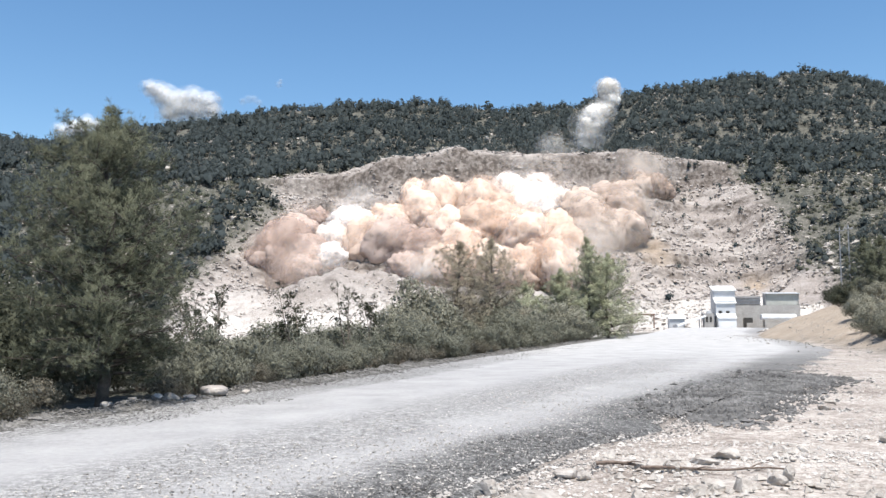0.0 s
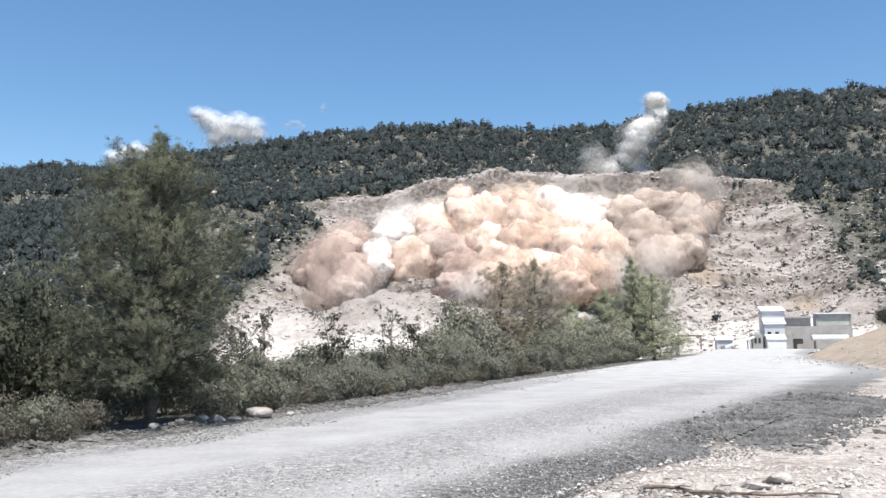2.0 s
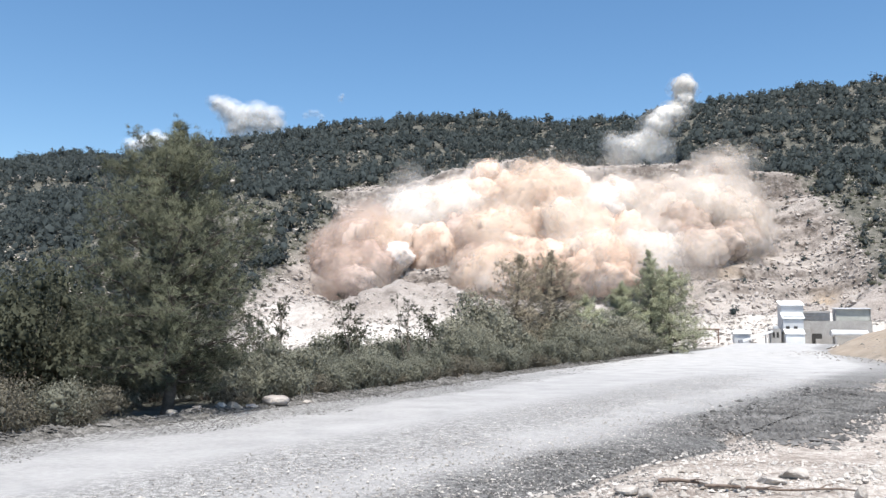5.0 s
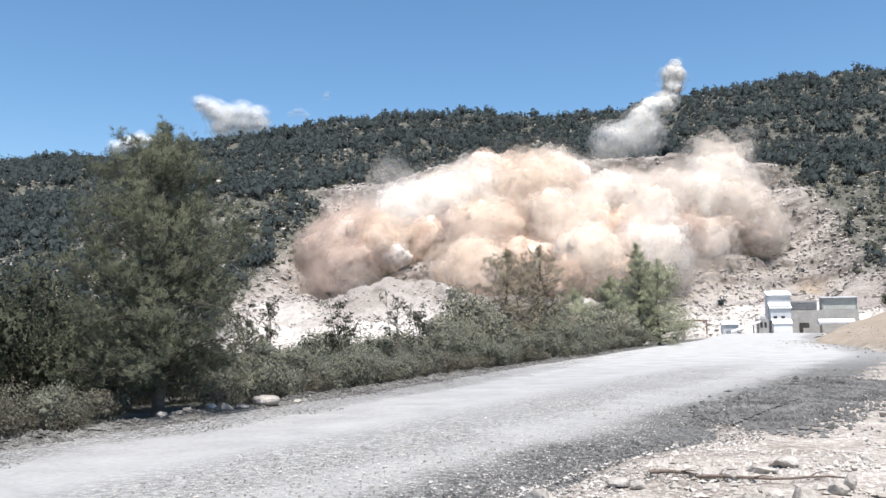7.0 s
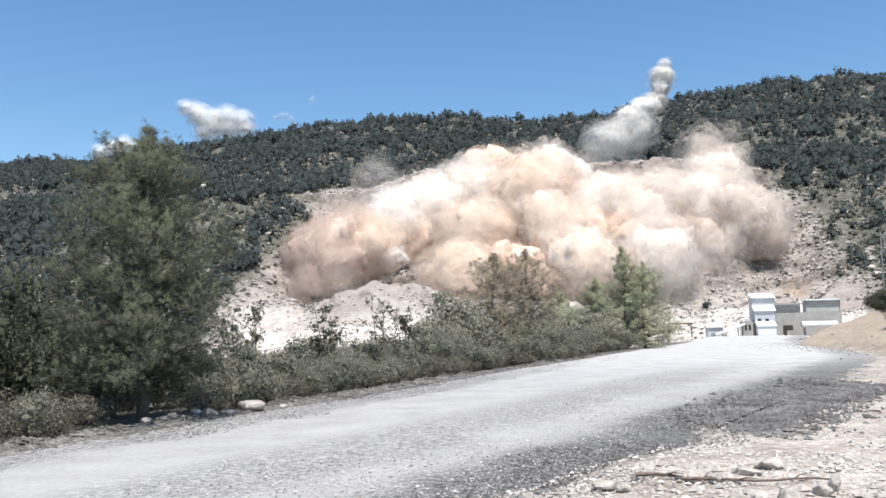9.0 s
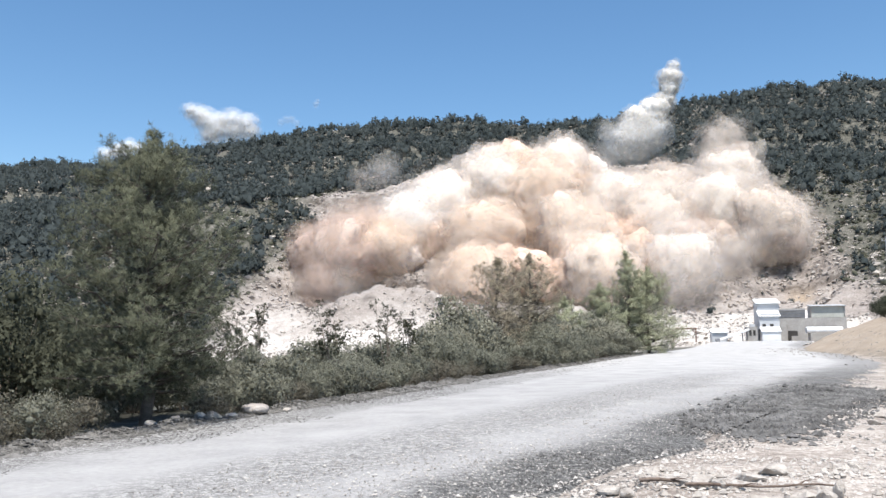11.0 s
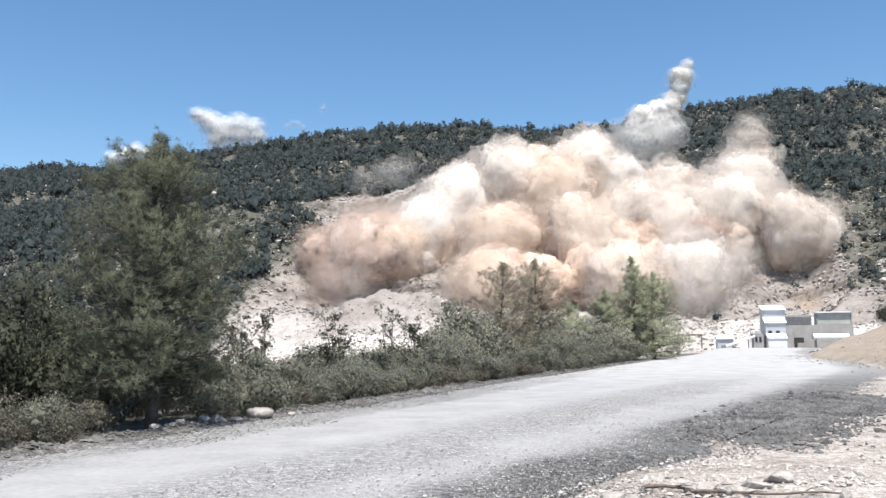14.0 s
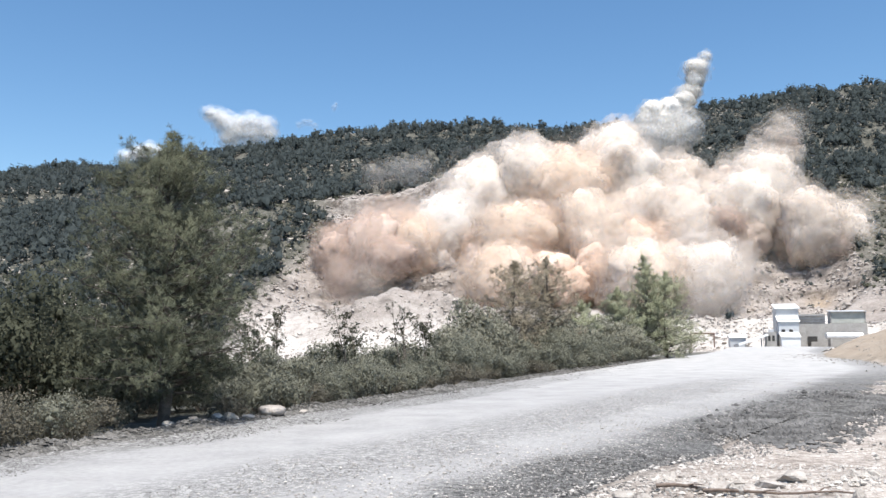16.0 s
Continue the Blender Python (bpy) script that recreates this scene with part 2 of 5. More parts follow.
SMOKE = dust_material("white_smoke", (0.95, 0.925, 0.88), (0.985, 0.97, 0.945), 0.8)


# ---- mesh tools ----
rng = np.random.default_rng(7)


def hash2(ix, iy, seed):
    h = (ix.astype(np.int64) * 374761393 + iy.astype(np.int64) * 668265263 + seed * 1442695041) & 0xFFFFFFFF
    h = ((h ^ (h >> 13)) * 1274126177) & 0xFFFFFFFF
    return ((h ^ (h >> 16)) & 0xFFFF) / 65535.0


def vnoise(x, y, seed=0):
    ix, iy = np.floor(x), np.floor(y)
    fx, fy = x - ix, y - iy
    fx, fy = fx * fx * (3 - 2 * fx), fy * fy * (3 - 2 * fy)
    a, b = hash2(ix, iy, seed), hash2(ix + 1, iy, seed)
    c, d = hash2(ix, iy + 1, seed), hash2(ix + 1, iy + 1, seed)
    return (a * (1 - fx) + b * fx) * (1 - fy) + (c * (1 - fx) + d * fx) * fy - 0.5


def fbm(x, y, octaves=4, seed=0):
    total, amp = 0.0, 1.0
    for k in range(octaves):
        total = total + amp * vnoise(x * 2 ** k + 17.3 * k, y * 2 ** k - 9.1 * k, seed + k)
        amp *= 0.5
    return total


def step(a, b, x):
    t = np.clip((x - a) / (b - a), 0, 1)
    return t * t * (3 - 2 * t)


def mesh_of(name, verts, faces, material, smooth=False, attrs=None, normals=None):
    """A mesh from arrays; faces all have the same number of corners."""
    verts, faces = np.asarray(verts, np.float32), np.array(faces, np.int32)
    if normals is not None:
        # turn each leaf so that its face agrees with the soft normal
        a, b, c = verts[faces[:, 0]], verts[faces[:, 1]], verts[faces[:, 2]]
        back = np.einsum("ij,ij->i", np.cross(b - a, c - a), normals[faces[:, 0]]) < 0
        faces[back] = faces[back][:, ::-1]
    me = bpy.data.meshes.new(name)
    k = faces.shape[1]
    me.vertices.add(len(verts))
    me.vertices.foreach_set("co", verts.ravel())
    me.loops.add(faces.size)
    me.loops.foreach_set("vertex_index", faces.ravel())
    me.polygons.add(len(faces))
    me.polygons.foreach_set("loop_start", np.arange(len(faces), dtype=np.int32) * k)
    me.polygons.foreach_set("use_smooth", np.full(len(faces), smooth or normals is not None))
    for key, val in (attrs or {}).items():
        me.attributes.new(key, "FLOAT", "POINT").data.foreach_set("value", np.asarray(val, np.float32).ravel())
    me.materials.append(material)
    me.update(calc_edges=True)
    me.validate()
    if normals is not None:
        me.normals_split_custom_set_from_vertices(normals / np.maximum(np.linalg.norm(normals, axis=1, keepdims=True), 1e-6))
    return me


def solid(name, me, parent=None, label=""):
    ob = new(name, me)
    if parent is not None:
        ob.parent = parent
    if label:
        ob["label"] = label
    return ob


def part(name, bm, material, parent=None, label=""):
    me = bpy.data.meshes.new(name)
    bm.to_mesh(me)
    bm.free()
    me.materials.append(material)
    return solid(name, me, parent, label)


def empty(name, m, label, category, group="", kind=""):
    ob = new(name)
    ob.matrix_basis = m
    return tagged(ob, label, category, group, kind)


def box(bm, size, at, bevel=0.0, turn=None):
    m = Matrix.Translation(at) @ (turn or Matrix.Identity(4)) @ Matrix.Diagonal((*size, 1))
    made = bmesh.ops.create_cube(bm, size=1.0, matrix=m)
    if bevel:
        edges = list({e for v in made["verts"] for e in v.link_edges})
        bmesh.ops.bevel(bm, geom=edges, offset=bevel, segments=2, affect="EDGES")
    return bm


def rod(bm, a, b, r1, r2=None, seg=8):
    a, b = Vector(a), Vector(b)
    d = b - a
    m = Matrix.Translation((a + b) / 2) @ d.to_track_quat("Z", "Y").to_matrix().to_4x4()
    bmesh.ops.create_cone(bm, cap_ends=True, segments=seg, radius1=r1, radius2=r1 if r2 is None else r2, depth=d.length, matrix=m)
    return bm


def ico(sub):
    bm = bmesh.new()
    bmesh.ops.create_icosphere(bm, subdivisions=sub, radius=1.0)
    v = np.array([p.co[:] for p in bm.verts])
    f = np.array([[p.index for p in q.verts] for q in bm.faces])
    bm.free()
    return v, f


ICO = {k: ico(k) for k in (1, 2, 3, 4)}


def scatter(templates, pick, at, size, spin, tilt=None):
    """Many copies of small templates in one set of arrays. size: (n, 3)."""
    vs, fs, off = [], [], 0
    for k, (tv, tf) in enumerate(templates):
        idx = np.nonzero(pick == k)[0]
        if not len(idx):
            continue
        c, s = np.cos(spin[idx])[:, None], np.sin(spin[idx])[:, None]
        p = tv[None] * size[idx][:, None, :]
        q = np.empty_like(p)
        q[..., 0], q[..., 1], q[..., 2] = p[..., 0] * c - p[..., 1] * s, p[..., 0] * s + p[..., 1] * c, p[..., 2]
        q += at[idx][:, None, :]
        vs.append(q.reshape(-1, 3))
        fs.append((tf[None] + off + (np.arange(len(idx)) * len(tv))[:, None, None]).reshape(-1, tf.shape[1]))
        off += len(idx) * len(tv)
    return np.concatenate(vs), np.concatenate(fs)


def stone_templates(n, points=9, seed=3):
    """Angular broken stones: hulls of a few points."""
    r = np.random.default_rng(seed)
    out = []
    for _ in range(n):
        p = r.normal(size=(points, 3))
        p /= np.linalg.norm(p, axis=1, keepdims=True)
        p *= 0.75 + 0.35 * r.random((points, 1))
        bm = bmesh.new()
        for q in p:
            bm.verts.new(q)
        bmesh.ops.convex_hull(bm, input=bm.verts)
        bmesh.ops.delete(bm, geom=[v for v in bm.verts if not v.link_faces], context="VERTS")
        bm.verts.index_update()
        out.append((np.array([v.co[:] for v in bm.verts]), np.array([[v.index for v in f.verts] for f in bm.faces])))
        bm.free()
    return out


STONES = stone_templates(10)


def pebble_templates(n, seed=9):
    r = np.random.default_rng(seed)
    v = np.array([[1, 0, 0], [-1, 0, 0], [0, 1, 0], [0, -1, 0], [0, 0, 1], [0, 0, -1]], float)
    f = np.array([[0, 2, 4], [2, 1, 4], [1, 3, 4], [3, 0, 4], [2, 0, 5], [1, 2, 5], [3, 1, 5], [0, 3, 5]])
    return [(v * (0.7 + 0.5 * r.random((6, 1))) + r.normal(size=(6, 3)) * 0.18, f) for _ in range(n)]


PEBBLES = pebble_templates(12)


# ---- the lie of the land ----
RIDGE_X = [-900, -478, -409, -357, -253, -159, -54, 61, 113, 166, 218, 271, 318, 365, 411, 600, 900]
RIDGE_Z = [140, 159, 166, 169, 182, 193, 201, 198, 201, 211, 219, 227, 231, 228, 218, 190, 150]
PIT_Y = [200, 240, 270, 325, 345, 385, 496, 501, 540]
PIT_Z = [-3, -2, 1, 9, 11, 14, 86, 101, 106]
ROAD_L = [(-22, -30), (-14, -8), (-10.6, 5), (-7.8, 15), (-5.8, 21.5), (-3.5, 28.7), (0.4, 42.3), (10.6, 74.7), (25.9, 121), (46, 182), (60, 226)]
ROAD_R = [(-6, -34), (-3.2, -10), (-2.0, 5), (0.4, 10.1), (3.2, 14.5), (6.4, 20.5), (12.6, 31.4), (26.6, 58.3), (39, 96), (60, 165), (84, 222)]


def left_edge(y):
    return np.interp(y, [p[1] for p in ROAD_L], [p[0] for p in ROAD_L])


def right_edge(y):
    return np.interp(y, [p[1] for p in ROAD_R], [p[0] for p in ROAD_R])


def toe(y):
    return np.interp(y, [0, 43, 73, 104, 130, 175, 200], [26, 25, 34, 38, 47, 70, 110])


def pit_mask(x, y, soft=8.0):
    wob = 22 * fbm(x / 45.0, y / 45.0, 3, 40)
    left = np.interp(y, [200, 330, 420, 480, 540], [-78, -97, -99, -94, -90])
    right = np.interp(y, [200, 330, 420, 540], [190, 160, 175, 168])
    top = 540 - np.where(x < 25, 0.0017, 0.0009) * (x - 25) ** 2
    m = step(-soft, soft, x - left + wob) * step(-soft, soft, right - x + wob) * step(-4, 5, top - y + wob * 0.4)
    return m * step(150, 200, y)


def land(x, y):
    x, y = np.asarray(x, float), np.asarray(y, float)
    ridge = np.interp(x, RIDGE_X, RIDGE_Z)
    up = np.clip((y - 290) / 490, 0, 1)
    hill = ridge * up ** 1.03 * (1 - 0.5 * step(780, 1500, y))
    hill = hill + step(320, 420, y) * (9 * fbm(x / 70.0, y / 70.0, 4, 11) + 2.5 * fbm(x / 14.0, y / 14.0, 3, 17))
    m = pit_mask(x, y, 30.0)
    pit = np.interp(y + 26 * fbm(x / 60.0, 3.3 + 0 * y, 2, 5), PIT_Y, PIT_Z)
    pit = pit + step(230, 290, y) * (7 * fbm(x / 28.0, y / 28.0, 3, 23) + 3.2 * np.abs(fbm(x / 9.0, y / 7.0, 3, 29)))
    pit = pit * (1 - 0.13 * step(-25, 95, -x) * step(400, 480, y))
    bench = pit / 9.0 + 0.6 * fbm(x / 40.0, y / 40.0, 2, 31)
    pit = pit + 1.3 * (step(0.35, 0.65, bench - np.floor(bench)) - 0.5) * step(300, 360, y)
    pit = pit + 8.5 * np.exp(-((x + 32) / 26) ** 2 - ((y - 335) / 16) ** 2)
    knob = np.exp(-((x + 66) / 15) ** 2 - ((y - 472) / 9) ** 2)
    pit = pit + 7 * knob * (1 + 1.2 * fbm(x / 6.0, y / 6.0, 3, 47))
    z = hill * (1 - m) + pit * m
    # the land beyond the road drops into the pit
    d = left_edge(np.clip(y, -30, 226)) - x
    drop = -3.4 * step(1.5, 30, d) * step(-20, 40, y) * (1 - step(230, 330, y))
    z = np.where(y < 330, z * step(200, 290, y) + drop * (1 - step(240, 330, y)), z)
    # the bank beside the ramp
    e = x - toe(np.clip(y, 0, 200))
    bank = np.clip(0.45 * e, 0, None)
    bank = 15 * (1 - np.exp(-bank / 15)) * (1 - step(150, 215, y)) * step(20, 45, y)
    z = z + bank + step(0, 3, e) * 0.8 * fbm(x / 5.0, y / 5.0, 3, 71) * step(30, 50, y) * (1 - step(180, 230, y))
    # road edge berm, small unevenness
    near = 1 - step(120, 200, y)
    z = z + near * 0.16 * np.exp(-((d - 0.35) / 0.4) ** 2) * (1 + 1.2 * fbm(x, y, 2, 91))
    off = np.maximum(d, x - right_edge(np.clip(y, -34, 222)))
    z = z + near * step(0.2, 1.5, off) * 0.12 * fbm(x / 1.7, y / 1.7, 3, 83)
    return np.where(off > -0.6, z, z - 0.12 * near)


def ground():
    ys = np.concatenate([np.arange(-400, -20, 20), np.arange(-20, 60, 0.9), np.arange(60, 250, 2.6), np.arange(250, 560, 1.8),
                         np.arange(560, 850, 3.6), np.arange(850, 1600, 30), np.array([1700, 2200, 3200, 4800])])
    a = np.linspace(-1, 1, 361)
    a = np.sign(a) * (0.55 * np.abs(a) + 0.45 * np.abs(a) ** 3)
    wide = np.interp(ys, [-400, -30, 0, 60, 300, 850, 1600, 4800], [500, 90, 60, 105, 300, 720, 1500, 4500])
    Y, A = np.meshgrid(ys, a, indexing="ij")
    X = A * wide[:, None]
    Z = land(X, Y)
    rock = pit_mask(X, Y)
    fresh = rock * (1 - step(285, 350, Y + 40 * fbm(X / 50.0, Y / 50.0, 2, 93)))
    row = Y + 26 * fbm(X / 60.0, 3.3 + 0 * Y, 2, 5)
    cliff = step(480, 492, row) * (1 - step(503, 510, row)) * (0.08 + 0.92 * step(45, 75, X)) * rock
    cliff = np.maximum(cliff, np.exp(-((X + 66) / 17) ** 2 - ((Y - 468) / 10) ** 2))
    ochre = np.exp(-((X - 147) / 5) ** 2 - ((Y - 402) / 6) ** 2)
    ochre = 0.75 * np.maximum(ochre, 0.6 * np.exp(-((X - 103) / 9) ** 2 - ((Y - 420) / 16) ** 2))
    e = X - toe(np.clip(Y, 0, 200))
    sand = step(-3, 2, e) * (1 - step(13, 20, e)) * step(46, 66, Y) * (1 - step(165, 200, Y))
    off = X - right_edge(np.clip(Y, -34, 222))
    lot = step(-2, 0.5, off) * (1 - step(190, 235, Y)) * (1 - step(-3, 1.5, e))
    lot = np.maximum(lot, step(120, 180, Y) * (1 - step(235, 262, Y)) * step(-5, 10, X - left_edge(np.clip(Y, 0, 226))) * (1 - step(-3, 3, e)))
    berm = step(0, 0.7, 1.2 - np.abs(left_edge(np.clip(Y, -30, 226)) - X)) * (1 - step(100, 160, Y))
    n, k = Y.shape
    i = np.arange(n * k).reshape(n, k)
    faces = np.stack([i[:-1, :-1], i[:-1, 1:], i[1:, 1:], i[1:, :-1]], -1).reshape(-1, 4)
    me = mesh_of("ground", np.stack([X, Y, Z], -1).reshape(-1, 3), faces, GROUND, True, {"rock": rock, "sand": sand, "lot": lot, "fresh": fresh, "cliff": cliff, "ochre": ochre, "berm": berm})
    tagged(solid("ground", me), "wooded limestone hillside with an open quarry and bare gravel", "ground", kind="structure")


def road():
    s = np.linspace(0, 1, 300) ** 1.6
    yl, yr = -30 + s * 256, -34 + s * 256
    L = np.stack([left_edge(yl), yl], 1)
    R = np.stack([right_edge(yr), yr], 1)
    a = np.linspace(0, 1, 46)
    P = L[:, None] * (1 - a)[None, :, None] + R[:, None] * a[None, :, None]
    P[..., 0] += step(0.7, 1.0, a)[None] * 0.9 * fbm(yr / 1.6, 0 * yr, 4, 35)[:, None] * (1 - step(60, 120, yr))[:, None]
    z = 0.05 + 0.10 * np.sin(np.pi * a)[None] + 0.03 * fbm(P[..., 0] / 2.0, P[..., 1] / 2.0, 3, 61) - 0.10 * (np.abs(a - 0.5) > 0.49)
    z = z + 0.6 * step(140, 220, P[..., 1])
    V = np.concatenate([P, z[..., None]], -1)
    i = np.arange(V.shape[0] * V.shape[1]).reshape(V.shape[:2])
    faces = np.stack([i[:-1, :-1], i[:-1, 1:], i[1:, 1:], i[1:, :-1]], -1).reshape(-1, 4)
    me = mesh_of("road", V.reshape(-1, 3), faces, ROAD, True, {"across": np.broadcast_to(a, V.shape[:2]), "along": step(27, 66, P[..., 1]) * (1 - 0.5 * step(0.75, 0.95, a))[None]})
    tagged(solid("road", me), "wide dusty gravel haul road with pale wheel tracks", "road", kind="structure")


# ---- woods and rubble of the hill ----
def crown_template(seed, tall):
    r = np.random.default_rng(seed)
    vs, fs = [], []
    v, f = ICO[1]
    for k in range(1, 2):
        c = np.array([r.normal() * 0.13, r.normal() * 0.13, 0.35 + 0.2 * k])
        w = 0.27 * np.array([1, 1, 1.1])
        fs.append(f + sum(len(q) for q in vs))
        vs.append(v * w * (0.75 + 0.5 * r.random((len(v), 1))) + c)
    n = 44
    h = r.random(n) ** 0.8
    ang = r.random(n) * 6.283
    rad = (0.5 - 0.36 * h ** 1.4 if tall else 0.52 * np.sqrt(1 - (h * 1.5 - 0.7).clip(-1, 1) ** 2)) * (0.75 + 0.4 * r.random(n))
    c = np.stack([rad * np.cos(ang), rad * np.sin(ang), 0.12 + 0.88 * h], 1)
    tri = c[:, None] + r.normal(size=(n, 3, 3)) * 0.105
    fs.append(np.arange(3 * n).reshape(n, 3) + sum(len(q) for q in vs))
    vs.append(tri.reshape(-1, 3))
    t = np.array([[0.04, 0, -0.15], [-0.03, 0.03, -0.15], [-0.03, -0.03, -0.15], [0, 0, 0.6]])
    fs.append(np.array([[0, 1, 3], [1, 2, 3], [2, 0, 3]]) + sum(len(q) for q in vs))
    vs.append(t)
    return np.concatenate(vs), np.concatenate(fs)


def woods():
    temps = [crown_template(100 + k, k % 3 != 0) for k in range(9)]
    n = 21000
    y = 300 + 530 * rng.random(n) ** 0.85
    x = (rng.random(n) * 2 - 1) * (70 + 0.66 * y)
    m = pit_mask(x, y)
    clear = fbm(x / 30.0, y / 30.0, 3, 51)
    keep = (m < 0.25) & (clear + 0.66 + 0.3 * rng.random(n) > 0.28)
    # sparse scrub on the lower slope beside the pit
    keep &= ~((x > 120) & (y < 520) & (rng.random(n) < np.interp(y, [300, 520], [0.5, 0.1])) & (x < 150 + (560 - y) * 0.9))
    keep &= ~((x < -80) & (x > -150) & (y < 470) & (rng.random(n) < 0.45))
    stray = (m > 0.3) & (x > 60) & (rng.random(n) < 0.02 + 0.34 * step(90, 165, x) * step(340, 420, y))
    keep |= stray
    x, y, stray = x[keep], y[keep], stray[keep]
    n = len(x)
    size = (2.0 + 6.6 * rng.random(n) ** 1.9) * (1 - 0.45 * stray)
    low = (y < 480) & (x > 100)
    size = np.where(low, size * 0.72, size)
    dims = np.stack([size * (0.8 + 0.4 * rng.random(n)), size * (0.8 + 0.4 * rng.random(n)), size * (0.85 + 0.4 * rng.random(n))], 1)
    at = np.stack([x, y, land(x, y) - 0.2], 1)
    pick, spin = rng.integers(0, len(temps), n), rng.random(n) * 6.283
    v, f = scatter(temps, pick, at, dims, spin)
    out = [(p - [0, 0, 0.35], q) for p, q in temps]
    nor, _ = scatter(out, pick, np.zeros_like(at), np.ones_like(dims), spin)
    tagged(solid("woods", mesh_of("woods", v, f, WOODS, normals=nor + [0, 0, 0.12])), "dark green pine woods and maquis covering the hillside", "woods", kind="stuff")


def scrub():
    """Low bushes and stones that thin out towards the pit."""
    def bush(seed):
        r = np.random.default_rng(seed)
        v, f = ICO[1]
        core = v * [0.4, 0.4, 0.36] * (0.7 + 0.5 * r.random((len(v), 1))) + [0, 0, 0.3]
        c = r.normal(size=(16, 3)) * [0.3, 0.3, 0.2] + [0, 0, 0.42]
        tri = c[:, None] + r.normal(size=(16, 3, 3)) * 0.13
        return join([(core, f), (tri.reshape(-1, 3), np.arange(48).reshape(-1, 3))])
    n = 7000
    y = 300 + 250 * rng.random(n)
    side = rng.random(n) < 0.72
    x = np.where(side, 125 + 190 * rng.random(n), -190 + 110 * rng.random(n))
    m = pit_mask(x, y)
    keep = (m < 0.9) & (rng.random(n) < 0.25 + 0.75 * (1 - m)) & (x < 0.66 * y + 30)
    x, y = x[keep], y[keep]
    n = len(x)
    size = 0.9 + 1.9 * rng.random(n) ** 1.5
    dims = np.stack([size * (0.9 + 0.5 * rng.random(n)), size * (0.9 + 0.5 * rng.random(n)), size], 1)
    temps = [bush(200 + k) for k in range(6)]
    pick, spin = rng.integers(0, 6, n), rng.random(n) * 6.283
    v, f = scatter(temps, pick, np.stack([x, y, land(x, y) - 0.1], 1), dims, spin)
    nor, _ = scatter([(p - [0, 0, 0.2], q) for p, q in temps], pick, np.zeros((n, 3)), np.ones((n, 3)), spin)
    tagged(solid("scrub", mesh_of("scrub", v, f, SCRUB, normals=nor + [0, 0, 0.12])), "low grey-green scrub on the stony slope beside the quarry", "scrub", kind="stuff")
    n = 11000
    y = 290 + 260 * rng.random(n)
    x = np.where(rng.random(n) < 0.72, 130 + 185 * rng.random(n), -185 + 100 * rng.random(n))
    keep = (pit_mask(x, y) < 0.8) & (fbm(x / 15.0, y / 15.0, 3, 67) + 0.4 * rng.random(n) > 0.05)
    x, y = x[keep], y[keep]
    n = len(x)
    s = 0.3 + 0.9 * rng.random(n) ** 3
    dims = np.stack([s * (0.9 + rng.random(n)), s * (0.8 + rng.random(n)), s * (0.5 + 0.5 * rng.random(n))], 1)
    v, f = scatter(STONES, rng.integers(0, 10, n), np.stack([x, y, land(x, y) + 0.2 * s], 1), dims, rng.random(n) * 6.283)
    tagged(solid("slope_stones", mesh_of("slope_stones", v, f, ROCK)), "pale stones strewn over the slope beside the quarry", "stones", kind="stuff")


def hill_rocks():
    n = 15000
    y = 320 + 480 * rng.random(n)
    x = (rng.random(n) * 2 - 1) * (60 + 0.62 * y)
    patch = fbm(x / 26.0, y / 26.0, 3, 57) + 0.25 * rng.random(n)
    keep = (pit_mask(x, y) < 0.3) & (patch > -0.02)
    x, y = x[keep], y[keep]
    n = len(x)
    s = 0.5 + 1.9 * rng.random(n) ** 2.8
    dims = np.stack([s * (0.9 + rng.random(n)), s * (0.8 + rng.random(n)), s * (0.4 + 0.5 * rng.random(n))], 1)
    v, f = scatter(STONES, rng.integers(0, 10, n), np.stack([x, y, land(x, y) + 0.2 * s], 1), dims, rng.random(n) * 6.283)
    tagged(solid("outcrop_rocks", mesh_of("outcrop_rocks", v, f, ROCK)), "pale limestone outcrops among the hillside pines", "rocks", kind="stuff")


def quarry_rubble():
    n = 46000
    y = 225 + 320 * rng.random(n)
    x = -115 + 305 * rng.random(n)
    keep = pit_mask(x, y) > 0.4
    keep &= fbm(x / 20.0, y / 20.0, 3, 63) + 0.5 * rng.random(n) > 0.12
    x, y = x[keep], y[keep]
    n = len(x)
    s = 0.28 + 1.05 * rng.random(n) ** 4
    dims = np.stack([s * (0.8 + rng.random(n)), s * (0.8 + rng.random(n)), s * (0.6 + 0.6 * rng.random(n))], 1)
    low = y < 310 + 30 * rng.random(n)
    dims = dims * np.where(low, 0.62, 1.0)[:, None]
    for pick, mat, label in ((~low, ROCK_FAR, "broken brownish limestone rubble on the quarry slopes"), (low, ROCK, "fresh pale limestone rubble on the quarry floor")):
        at = np.stack([x, y, land(x, y) + 0.25 * s], 1)[pick]
        v, f = scatter(STONES, rng.integers(0, 10, len(at)), at, dims[pick], rng.random(len(at)) * 6.283)
        tagged(solid("quarry_rubble", mesh_of("quarry_rubble", v, f, mat)), label, "rubble", kind="stuff")


